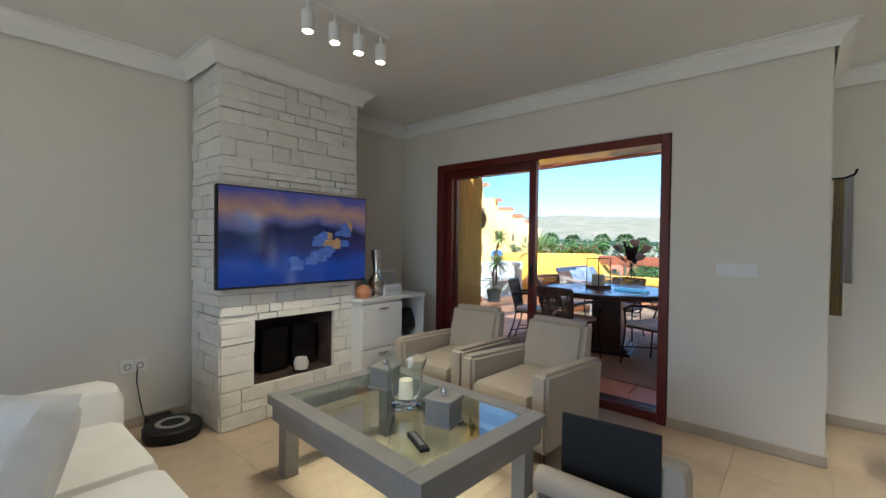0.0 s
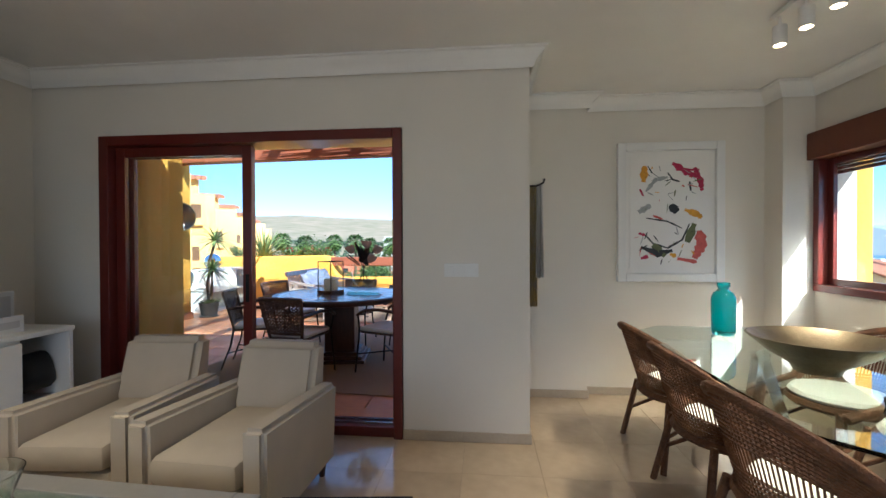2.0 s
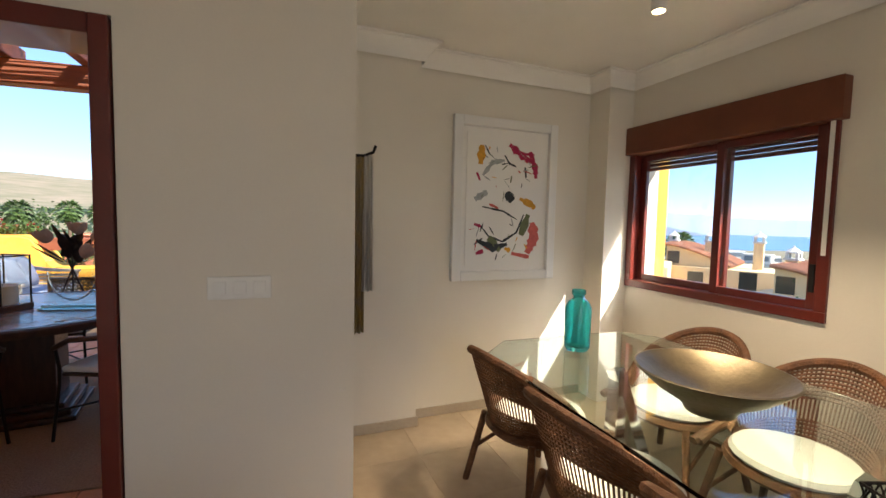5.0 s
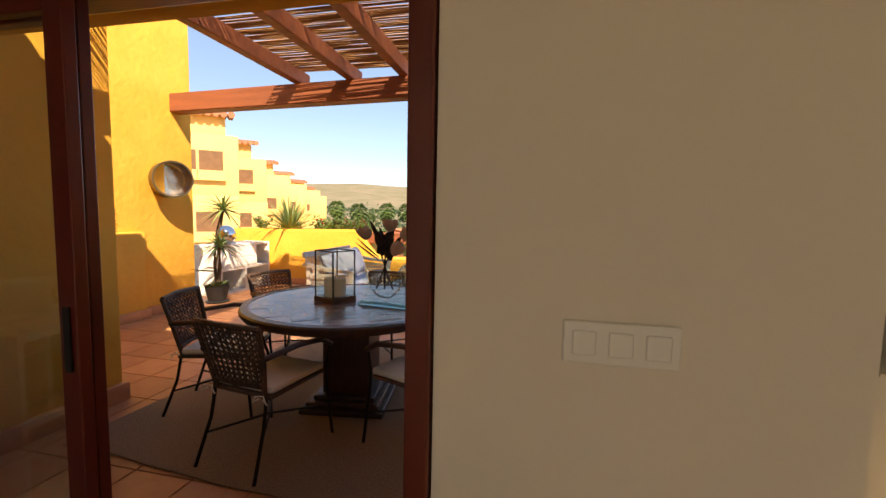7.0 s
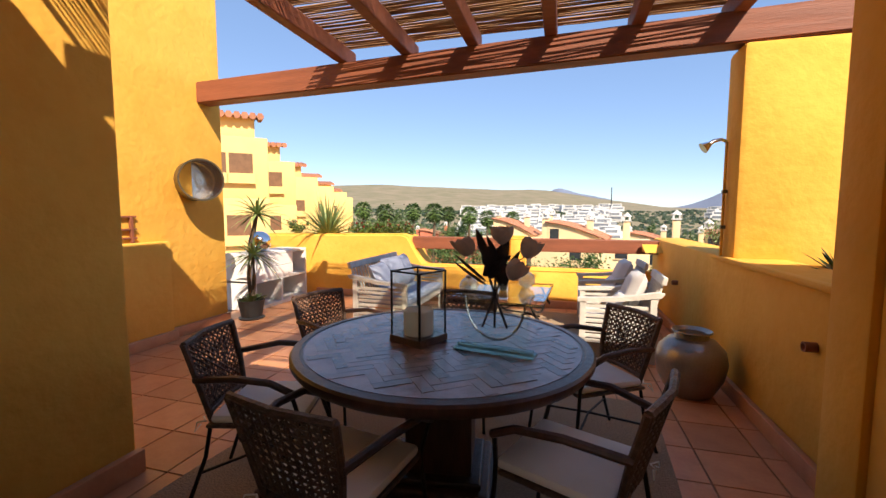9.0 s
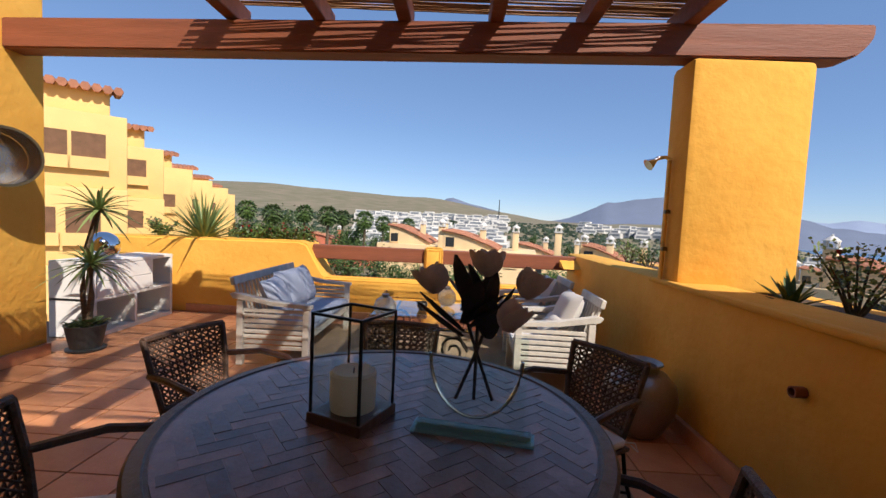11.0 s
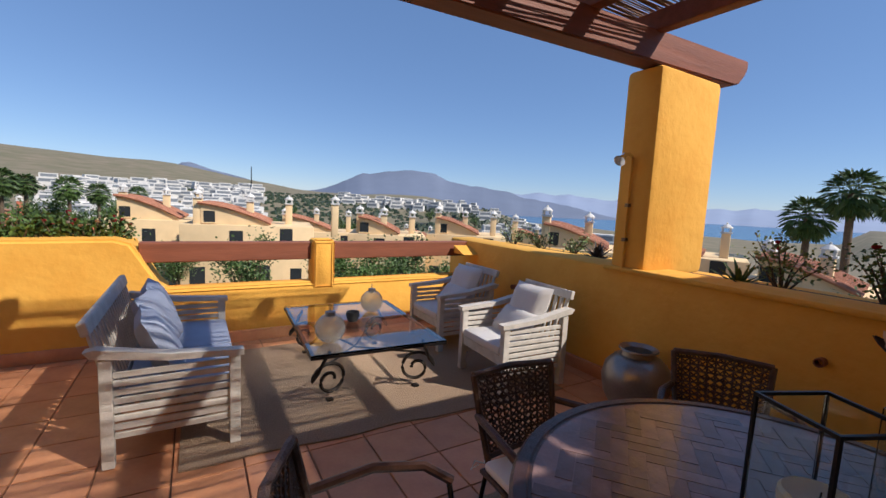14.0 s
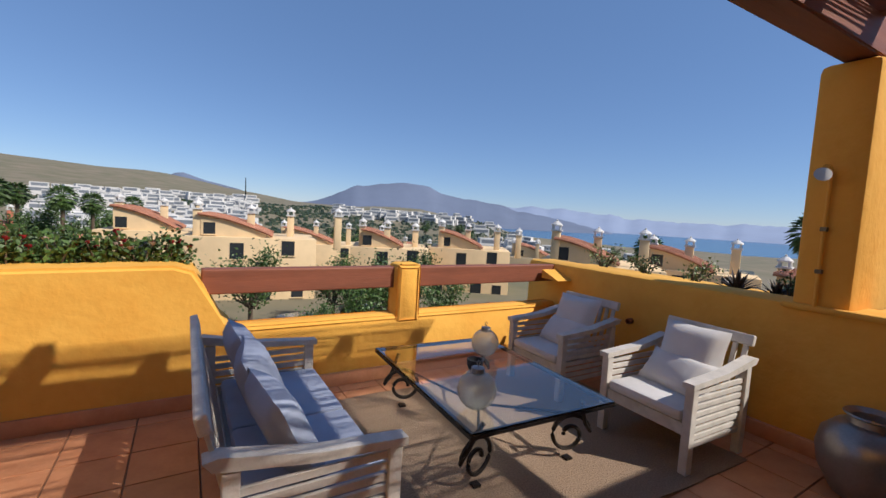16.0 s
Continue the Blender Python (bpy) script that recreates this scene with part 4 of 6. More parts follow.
# towel rail on the alcove wall
rail = thing("towel_rail", (0.552, 4.06, 1.73), "dark hooked rail fixed on the alcove wall", "towel rail")
bm = bmesh.new()
tube(bm, [(0.0, 0, 0), (0.06, 0.0, 0.0), (0.105, 0.0, 0.02), (0.115, 0.0, 0.05)], 0.007, 8)
part("arm", bm, M["dark"], rail, "", True)


def hanging(name, x, w, length, mat, label, seed):
    bm = bmesh.new()
    rows = []
    for j in range(13):
        zz = -length * j / 12
        rows.append([bm.verts.new((x + w * (i / 8 - 0.5) * (1 + 0.25 * j / 12), 0.018 * math.sin(i * 1.9 + seed) * (0.4 + j / 14), zz)) for i in range(9)])
    for a, b in zip(rows, rows[1:]):
        for i in range(8):
            bm.faces.new((a[i], a[i + 1], b[i + 1], b[i]))
    bmesh.ops.solidify(bm, geom=bm.faces[:], thickness=0.008)
    ob = part(name, bm, mat, None, label, True)
    ob.location = (0.552, 4.06, 1.735)
    tagged(ob, "", "towel", "hanging textiles")


hanging("scarf", 0.036, 0.045, 0.84, M["towel_dark"], "grey and ochre patterned scarf hanging from rail", 1)
hanging("white_towel", 0.082, 0.045, 0.64, M["towel"], "thin white towel hanging from dark rail", 3)

mir = thing("wall_mirror", (2.858, 2.18, 1.37), "large wall mirror with a silver glass border", "mirror")
boxpart("mirror_panel", (-0.018, -0.42, -0.36), (-0.012, 0.42, 0.36), M["mirror"], mir)
for lo, hi, a in (((-0.03, -0.54, -0.46), (-0.002, -0.42, 0.46), 0), ((-0.03, 0.42, -0.46), (-0.002, 0.54, 0.46), 0), ((-0.03, -0.42, 0.36), (-0.002, 0.42, 0.46), 0), ((-0.03, -0.42, -0.46), (-0.002, 0.42, -0.36), 0)):
    boxpart("mirrored_border", lo, hi, M["mirror"], mir, "", 0.008)

# ---- terrace: dining set ----
TX, TY, TZ = -1.40, 5.87, 0.7655
rt = thing("round_table", (TX, TY, 0), "round dark table with herringbone wood top on square pedestal", "table")
rt.scale = (1.02, 1.02, 1.0)
bm = bmesh.new()
lathe(bm, [(0.001, 0.695), (0.68, 0.695), (0.735, 0.705), (0.752, 0.73), (0.752, 0.752), (0.742, 0.763), (0.705, 0.7655), (0.70, 0.7605), (0.69, 0.7605), (0.69, 0.75), (0.001, 0.75)], 72)
part("rim", bm, M["dark_wood"], rt, "", True)
LW, LL = 0.052, 0.156
M["parquet"] = material("dark_herringbone_wood", (0.24, 0.145, 0.125), 0.27, vary=0.22, scale=9, bump=0.25, grain=70, rand=0.35, coat=0.25)
slabs = {}
bm = bmesh.new()
lathe(bm, [(0.001, 0.7625), (0.6895, 0.7625), (0.6895, 0.752), (0.001, 0.752)], 64)
part("table_bed", bm, M["parquet"], rt, "", True)
for turn in (0, 1):
    bm = bmesh.new()
    a, b = (LL / 2 - 0.001, LW / 2 - 0.001) if turn == 0 else (LW / 2 - 0.001, LL / 2 - 0.001)
    solid(bm, (-a, -b, 0.757), (a, b, 0.7645))
    for v in bm.verts:
        if v.co.z > 0.76:
            v.co.x *= 0.985
            v.co.y *= 0.985
    bm.to_mesh(slabs.setdefault(turn, bpy.data.meshes.new("parquet_piece")))
    bm.free()
    slabs[turn].materials.append(M["parquet"])
rnd = random.Random(8)
for i in range(-20, 21):
    for m in range(-5, 6):
        for turn, x, y in ((0, i + 6 * m + 1.5, i + 0.5), (1, i + 0.5, i - 5 - 6 * m + 1.5)):
            if math.hypot(x, y) * LW < 0.625:
                ob = new("parquet_piece", slabs[turn])
                ob.parent = rt
                ob.matrix_basis = pose(0, 0, 0, 0, 0, 38) @ pose(x * LW, y * LW, rnd.uniform(-0.0010, 0.0008))
for k, (h0, h1, r) in enumerate(((0.0, 0.045, 0.29), (0.045, 0.085, 0.255), (0.085, 0.12, 0.215))):
    boxpart("plinth_step", (-r, -r, h0), (r, r, h1), M["dark_wood"], rt, "", 0.01).matrix_basis = pose(0, 0, 0, 0, 0, 8)
boxpart("pedestal", (-0.165, -0.165, 0.12), (0.165, 0.165, 0.66), M["dark_wood"], rt, "", 0.01).matrix_basis = pose(0, 0, 0, 0, 0, 8)
boxpart("capital", (-0.21, -0.21, 0.66), (0.21, 0.21, 0.695), M["dark_wood"], rt, "", 0.01).matrix_basis = pose(0, 0, 0, 0, 0, 8)


def cane_chair(loc, rz):
    """Iron chair with woven cane back, facing +y."""
    t = thing("terrace_chair", loc, "iron terrace chair with woven cane back and cream pad", "chair", "chairs round the terrace table", rz)
    bm = bmesh.new()
    for x in (-0.21, 0.21):
        tube(bm, [(x * 0.82, -0.21, 0.42), (x * 0.98, -0.25, 0.62), (x * 1.06, -0.30, 0.81)], 0.015, 7)
    tube(bm, [(-0.223, -0.30, 0.81), (0.0, -0.33, 0.815), (0.223, -0.30, 0.81)], 0.016, 7)
    tube(bm, [(-0.18, -0.215, 0.47), (0, -0.235, 0.47), (0.18, -0.215, 0.47)], 0.013, 7)
    part("back_frame", bm, M["cane"], t, "wound cane frame", True)
    bm = bmesh.new()

    def at(u, v):
        w = 0.19 + 0.035 * v
        return (u * w, -0.222 - 0.09 * v - 0.02 * (1 - u * u), 0.475 + 0.335 * v)
    n, m = 11, 11
    for i in range(n + 1):
        u = i / n * 2 - 1
        tube(bm, [at(u, v / 4) for v in range(5)], 0.0055, 4)
    for j in range(m + 1):
        tube(bm, [at(u / 2 - 1, j / m) for u in range(5)], 0.0055, 4)
    for k in range(-n, n + 1, 1):
        for s in (1, -1):
            line = [(s * (k + q) / n * 2 - s, q / m) for q in range(m + 1)]
            line = [at(u, v) for u, v in line if -1 <= u <= 1]
            if len(line) > 1:
                tube(bm, [line[0], line[-1]], 0.0045, 4)
    part("woven_back", bm, M["cane"], t, "open hexagonal cane weave")
    bm = bmesh.new()
    solid(bm, (-0.22, -0.22, 0.405), (0.22, 0.23, 0.425), 0.008)
    part("seat", bm, M["cane"], t)
    bm = bmesh.new()
    solid(bm, (-0.215, -0.20, 0.426), (0.215, 0.24, 0.47), 0.02)
    part("seat_pad", bm, M["white_fabric"], t, "cream seat pad", True)
    for x in (-1, 1):
        bm = bmesh.new()
        tube(bm, [(x * 0.215, -0.26, 0.64), (x * 0.27, -0.05, 0.67), (x * 0.285, 0.12, 0.655), (x * 0.275, 0.22, 0.60)], 0.017, 8)
        part("armrest", bm, M["dark_wood"], t, "dark bent armrest", True)
        bm = bmesh.new()
        tube(bm, [(x * 0.275, 0.21, 0.60), (x * 0.23, 0.23, 0.46), (x * 0.23, 0.235, 0.36), (x * 0.25, 0.27, 0.0)], 0.010, 7)
        part("leg", bm, M["iron"], t)
        bm = bmesh.new()
        tube(bm, [(x * 0.185, -0.21, 0.42), (x * 0.19, -0.24, 0.25), (x * 0.21, -0.33, 0.0)], 0.010, 7)
        part("leg", bm, M["iron"], t)
        bm = bmesh.new()
        tube(bm, [(x * 0.195, -0.27, 0.17), (x * 0.0, 0.0, 0.20), (-x * 0.235, 0.25, 0.19)], 0.007, 6)
        part("stretcher", bm, M["iron"], t)
        bm = bmesh.new()
        for dx in (-0.05, 0.05):
            tube(bm, [(x * 0.185, -0.235, 0.43), (x * 0.185 + dx * 0.6, -0.26, 0.435), (x * 0.185 + dx, -0.26, 0.40), (x * 0.185 + dx * 0.3, -0.25, 0.42)], 0.004, 4)
        part("tie", bm, M["white_fabric"], t, "white pad tie")
    return t


cc = cane_chair((-2.25, 5.57, 0.012), -74)
for x, y, rz in ((-1.60, 5.15, -9), (-0.73, 5.45, 68), (-0.62, 6.43, 123), (-2.30, 6.46, -110), (-1.50, 6.64, 178)):
    copy_thing(cc, pose(x, y, 0.012, 0, 0, rz))

ln = thing("candle_lantern", (-1.52, 5.83, TZ), "square glass lantern with wooden base on round table", "lantern", "", -24)
ln.scale = (1.04, 1.04, 1.08)
boxpart("base", (-0.105, -0.105, 0), (0.105, 0.105, 0.035), M["dark_wood"], ln, "brown wooden base", 0.004)
for x in (-0.095, 0.095):
    for y in (-0.095, 0.095):
        boxpart("post", (x - 0.004, y - 0.004, 0.035), (x + 0.004, y + 0.004, 0.34), M["dark"], ln)
for lo, hi in (((-0.099, -0.099, 0.34), (0.099, -0.091, 0.348)), ((-0.099, 0.091, 0.34), (0.099, 0.099, 0.348)), ((-0.099, -0.091, 0.34), (-0.091, 0.091, 0.348)), ((0.091, -0.091, 0.34), (0.099, 0.091, 0.348))):
    boxpart("top_bar", lo, hi, M["dark"], ln)
for k in range(4):
    p = boxpart("pane", (-0.09, 0.0935, 0.036), (0.09, 0.0955, 0.339), M["glass"], ln, "clear glass pane", 0, False)
    p.matrix_basis = pose(0, 0, 0, 0, 0, 90 * k)
bm = bmesh.new()
lathe(bm, [(0.001, 0.036), (0.073, 0.036), (0.075, 0.05), (0.075, 0.15), (0.068, 0.158), (0.05, 0.148), (0.001, 0.146)], 28)
part("candle", bm, M["wax"], ln, "thick ivory candle", True)
bm = bmesh.new()
tube(bm, [(0, 0, 0.146), (0.003, 0, 0.165)], 0.002, 5)
part("wick", bm, M["black"], ln)

vs = thing("flower_vase", (-1.107, 5.76, TZ), "flat acrylic vase with dark artificial magnolia flowers", "vase", "", -10)
boxpart("base_plate", (-0.20, -0.04, 0), (0.20, 0.04, 0.012), M["aqua"], vs, "aqua glass base", 0.002)
boxpart("base_bar", (-0.19, -0.02, 0.012), (0.19, 0.02, 0.028), M["aqua"], vs, "", 0.002)
for y in (-0.018, 0.015):
    boxpart("pane", (-0.165, y, 0.028), (0.165, y + 0.003, 0.34), M["glass"], vs, "clear acrylic pane", 0, False)
bm = bmesh.new()
tube(bm, [(0.15 * math.cos(a), 0, 0.26 + (0.20 if math.sin(a) < 0 else 0.08) * math.sin(a)) for a in [math.pi + math.pi * k / 16 for k in range(17)]], 0.006, 8)
part("rim_loop", bm, M["silver"], vs, "pale curved rim", True)
stems = thing("artificial_flowers", (-1.107, 5.76, TZ + 0.06), "dark leaves and cream magnolia blooms in the vase", "flowers")
rnd = random.Random(5)
for k in range(3):
    bm = bmesh.new()
    tube(bm, [(-0.06 + 0.06 * k, 0, 0.06), (0.0, 0, 0.22), (0.05 - 0.05 * k, 0.01, 0.36)], 0.006, 6)
    part("stem", bm, M["petal_dark"], stems)


def petal(bm, base, direction, length, width, bend=0.3):
    d = Vector(direction).normalized()
    s = d.cross(Vector((0.13, 0.21, 1))).normalized()
    u = s.cross(d)
    rows = []
    for i in range(6):
        f = i / 5
        c = Vector(base) + d * length * f + u * bend * length * f * f
        w = width * math.sin(math.pi * min(0.97, 0.12 + 0.85 * f)) ** 0.8
        rows.append([bm.verts.new(c - s * w + u * w * 0.35), bm.verts.new(c), bm.verts.new(c + s * w + u * w * 0.35)])
    for a, b in zip(rows, rows[1:]):
        bm.faces.new((a[0], a[1], b[1], b[0]))
        bm.faces.new((a[1], a[2], b[2], b[1]))


for c, tilt in (((-0.15, 0.0, 0.40), -0.5), ((0.02, 0.03, 0.46), 0.0), ((0.15, -0.02, 0.40), 0.6), ((0.09, -0.05, 0.30), 0.8)):
    bm = bmesh.new()
    for k in range(8):
        a = k * math.tau / 8 + 0.3
        petal(bm, c, (math.cos(a) * 0.8 + tilt, math.sin(a) * 0.8, 0.6), 0.10, 0.042, 0.35)
    part("bloom", bm, M["petal"], stems, "cream and pink bloom", True)
bm = bmesh.new()
for k in range(16):
    a = rnd.uniform(0, math.tau)
    petal(bm, (rnd.uniform(-0.05, 0.05), 0, 0.26 + rnd.uniform(0, 0.1)), (math.cos(a), math.sin(a) * 0.6, rnd.uniform(0.3, 1.4)), rnd.uniform(0.12, 0.2), 0.035, 0.15)
part("leaves", bm, M["petal_dark"], stems, "dark plum leaves", True)


def rug(name, pts, label):
    bm = bmesh.new()
    n = 24
    lo = []
    for a, b in zip(pts, pts[1:] + pts[:1]):
        for k in range(n):
            p = Vector(a).lerp(Vector(b), k / n)
            lo.append((p.x + 0.018 * noise.noise((p.x * 2, p.y * 2, 0)), p.y + 0.03 * noise.noise((p.x * 2.3, p.y * 2, 4))))
    prism(bm, lo, "z", 0.0015, 0.012)
    tagged(part(name, bm, M["jute"], None, label), "", "rug")


rug("dining_rug", [(-2.80, 4.86), (-0.25, 4.66), (-0.12, 7.14), (-2.62, 7.2)], "brown woven jute rug under round table")
rug("lounge_rug", [(-2.85, 8.10), (0.0, 7.98), (0.02, 9.98), (-2.85, 10.0)], "brown woven jute rug under lounge furniture")


def slat_bench(name, loc, rz, width, label, cat, group, mat_cushion, seats, pillows):
    """Slatted timber seat facing -y, origin at the middle of its footprint."""
    t = thing(name, loc, label, cat, group, rz)
    w, d = width / 2, 0.36
    W = M["pale_wood"]
    for s in (-1, 1):
        x = s * (w - 0.03)
        for y, h in ((-d + 0.03, 0.58), (d - 0.06, 0.62)):
            boxpart("leg", (x - 0.028, y - 0.03, 0), (x + 0.028, y + 0.03, h), W, t, "", 0.005)
        bm = bmesh.new()
        prism(bm, [(-d - 0.02, 0.60), (-d - 0.02, 0.565), (0.0, 0.585), (d, 0.64), (d + 0.03, 0.68), (d - 0.02, 0.69), (0.0, 0.625)], "x", x - 0.038, x + 0.038)
        part("armrest", bm, W, t, "", True)
        for k in range(8):
            z = 0.16 + 0.05 * k
            boxpart("side_slat", (x - 0.009, -d + 0.06, z), (x + 0.009, d - 0.09, z + 0.034), W, t, "", 0.003)
    boxpart("front_rail", (-w + 0.06, -d + 0.02, 0.24), (w - 0.06, -d + 0.045, 0.32), W, t, "", 0.004)
    boxpart("back_rail", (-w + 0.06, d - 0.10, 0.24), (w - 0.06, d - 0.075, 0.30), W, t, "", 0.004)
    for k in range(6):
        y = -d + 0.05 + 0.1 * k
        boxpart("seat_slat", (-w + 0.06, y, 0.30), (w - 0.06, y + 0.07, 0.322), W, t, "", 0.003)
    back = new("backrest")
    back.parent = t
    back.matrix_basis = pose(0, d - 0.10, 0.31, -14, 0, 0)
    boxpart("top_rail", (-w + 0.03, -0.015, 0.46), (w - 0.03, 0.03, 0.54), W, back, "", 0.01)
    boxpart("bottom_rail", (-w + 0.06, -0.01, 0.0), (w - 0.06, 0.025, 0.05), W, back, "", 0.004)
    n = max(5, int(width / 0.075))
    for k in range(n):
        x = -w + 0.075 + (2 * w - 0.15) * k / (n - 1)
        boxpart("back_slat", (x - 0.017, -0.004, 0.05), (x + 0.017, 0.014, 0.46), W, back, "", 0.003)
    for k in range(seats):
        a, b = -w + 0.07 + (2 * w - 0.14) * k / seats, -w + 0.07 + (2 * w - 0.14) * (k + 1) / seats
        bm = bmesh.new()
        solid(bm, (a + 0.003, -d - 0.005, 0.324), (b - 0.003, d - 0.12, 0.405), 0.03)
        part("seat_cushion", bm, mat_cushion, t, "", True)
    rn = random.Random(len(name) + seats)
    for k, (px, py, pz, rx, rzz, pw) in enumerate(pillows):
        bm = bmesh.new()
        cushion(bm, pw, 0.44 if pw < 0.5 else 0.30, 0.17, pose(px, py, pz, rx, 0, rzz))
        part("loose_cushion", bm, mat_cushion, t, "plump loose cushion", True)
    return t


slat_bench("terrace_sofa", (-2.88, 9.05, 0.012), 90, 1.55, "bleached slatted timber sofa with blue-grey cushions", "sofa", "", M["blue_fabric"], 2, [(-0.46, 0.07, 0.60, 64, 6, 0.50 - 0.01), (-0.02, 0.10, 0.63, 66, -8, 0.47), (0.40, 0.12, 0.62, 68, 3, 0.46)])
slat_bench("terrace_armchair", (-0.25, 8.40, 0.012), -92, 0.70, "white slatted timber armchair with pale grey cushions", "armchair", "terrace armchairs", M["grey_fabric"], 1, [(0.02, 0.14, 0.64, 68, 3, 0.46), (0.0, 0.02, 0.50, 50, -6, 0.52)])
slat_bench("terrace_armchair", (-0.22, 9.52, 0.012), -90, 0.70, "white slatted timber armchair with pale grey cushions", "armchair", "terrace armchairs", M["grey_fabric"], 1, [(0.02, 0.14, 0.64, 68, 3, 0.46), (0.0, 0.02, 0.50, 50, -6, 0.50)])

lt = thing("glass_coffee_table", (-1.485, 9.12, 0.012), "glass table on scrolled wrought iron legs", "coffee table", "", -3)
bm = bmesh.new()
solid(bm, (-0.54, -0.74, 0.425), (0.54, 0.74, 0.440), 0.003)
part("glass_top", bm, M["glass"], lt, "clear glass", False, False)
for lo, hi in (((-0.54, -0.74, 0.405), (-0.51, 0.74, 0.424)), ((0.51, -0.74, 0.405), (0.54, 0.74, 0.424)), ((-0.51, -0.74, 0.405), (0.51, -0.71, 0.424)), ((-0.51, 0.71, 0.405), (0.51, 0.74, 0.424))):
    boxpart("top_frame", lo, hi, M["iron"], lt)
for sx in (-1, 1):
    for sy in (-1, 1):
        bm = bmesh.new()
        pts = []
        for k in range(34):
            a = -0.5 + k * 0.30
            r = 0.155 - 0.0036 * k
            pts.append((sx * (0.36 + r * math.cos(a)), sy * (0.55 + 0.3 * (r * math.cos(a))), 0.165 + r * math.sin(a)))
        pts = [(sx * 0.38, sy * 0.62, 0.405), (sx * 0.42, sy * 0.60, 0.33), (sx * 0.46, sy * 0.59, 0.24)] + pts[2:]
        tube(bm, pts, 0.014, 6)
        solid(bm, (sx * 0.36 - 0.025, sy * 0.55 - 0.025, 0), (sx * 0.36 + 0.025, sy * 0.55 + 0.025, 0.014))
        part("scroll_leg", bm, M["iron"], lt, "", True)
for s in (-1, 1):
    bm = bmesh.new()
    tube(bm, [(-0.36, -0.55 * s, 0.30), (0.0, 0.0, 0.20 + 0.012 * s), (0.36, 0.55 * s, 0.30)], 0.009, 6)
    part("cross_stretcher", bm, M["iron"], lt)


def orb(x, y, r, label):
    t = thing("glass_orb_lantern", (x, y, 0.4525), label, "lantern", "glass orbs")
    bm = bmesh.new()
    prof = [(r * math.sin(a), r - r * math.cos(a)) for a in [0.25 + 2.62 * k / 16 for k in range(17)]]
    lathe(bm, [(0.001, prof[0][1])] + prof + [(q * 0.965, r + (z - r) * 0.965) for q, z in prof[::-1]] + [(0.001, prof[0][1] + 0.004)], 24)
    part("globe", bm, M["seed_glass"], t, "", True, False)
    bm = bmesh.new()
    lathe(bm, [(0.001, 2 * r - 0.02), (r * 0.34, 2 * r - 0.02), (r * 0.34, 2 * r + 0.015), (r * 0.2, 2 * r + 0.02), (0.001, 2 * r + 0.02)], 18)
    tube(bm, [(0, 0, 2 * r + 0.02), (0.012, 0, 2 * r + 0.045), (0, 0, 2 * r + 0.06), (-0.012, 0, 2 * r + 0.045), (0, 0, 2 * r + 0.022)], 0.003, 5)
    part("metal_cap", bm, M["pewter"], t, "dark metal cap", True)


orb(-1.865, 8.645, 0.115, "clear glass orb lantern on glass table")
orb(-1.245, 9.39, 0.11, "clear glass orb lantern beside small pot")
vessel("small_pot", [(0.001, 0), (0.04, 0), (0.06, 0.05), (0.06, 0.09), (0.052, 0.09), (0.05, 0.04), (0.001, 0.03)], (-1.52, 9.14, 0.4525), M["pot"], "small dark grey pot on glass table", "pot")
vessel("urn", [(0.001, 0), (0.13, 0.0), (0.16, 0.02), (0.235, 0.16), (0.255, 0.28), (0.235, 0.38), (0.17, 0.45), (0.125, 0.465), (0.12, 0.50), (0.145, 0.515), (0.14, 0.525), (0.105, 0.50), (0.10, 0.44), (0.001, 0.35)], (0.20, 7.44, 0.001), M["pewter"], "large round pewter-grey urn standing on tiles", "urn", 40)

# white shelf unit, pots and wall things on the far left
wc_ = thing("white_shelf_unit", (-5.32, 9.45, 0), "white weathered shelf unit with square open niches", "shelf unit")
for lo, hi in (((-0.25, -0.62, 0.80), (0.25, 0.66, 0.84)), ((-0.25, -0.62, 0.0), (0.25, 0.66, 0.05)), ((-0.25, -0.62, 0.40), (0.245, 0.66, 0.435)), ((-0.25, -0.62, 0.05), (0.25, -0.58, 0.80)), ((-0.25, 0.62, 0.05), (0.25, 0.66, 0.80)), ((-0.25, -0.02, 0.05), (0.245, 0.02, 0.40)), ((-0.25, 0.25, 0.435), (0.245, 0.29, 0.80)), ((-0.25, -0.58, 0.05), (-0.23, 0.62, 0.80))):
    boxpart("board", lo, hi, M["white_lacquer"], wc_, "", 0.004)
for k in range(2):
    boxpart("drawer_front", (0.235, -0.575, 0.44 + 0.18 * k), (0.25, 0.245, 0.615 + 0.18 * k), M["white_lacquer"], wc_, "", 0.003)


def blade_leaves(bm, c, n, length, width, droop, rn, zmin=-0.2, zmax=1.2):
    for k in range(n):
        a = k * 2.399963 + rn.uniform(-0.2, 0.2)
        e = zmin + (zmax - zmin) * ((k + 0.5) / n)
        d = Vector((math.cos(a) * math.cos(e), math.sin(a) * math.cos(e), math.sin(e)))
        s = Vector((-math.sin(a), math.cos(a), 0))
        L = length * rn.uniform(0.75, 1.1)
        prev = None
        for i in range(5):
            f = i / 4
            p = Vector(c) + d * L * f + Vector((0, 0, -droop * L * f * f))
            w = width * (1 - f) ** 0.6 * (0.55 + 0.45 * min(1, f * 4))
            cur = (bm.verts.new(p - s * w), bm.verts.new(p + Vector((0, 0, -w * 0.5))), bm.verts.new(p + s * w))
            if prev:
                bm.faces.new((prev[0], prev[1], cur[1], cur[0]))
                bm.faces.new((prev[1], prev[2], cur[2], cur[1]))
            prev = cur


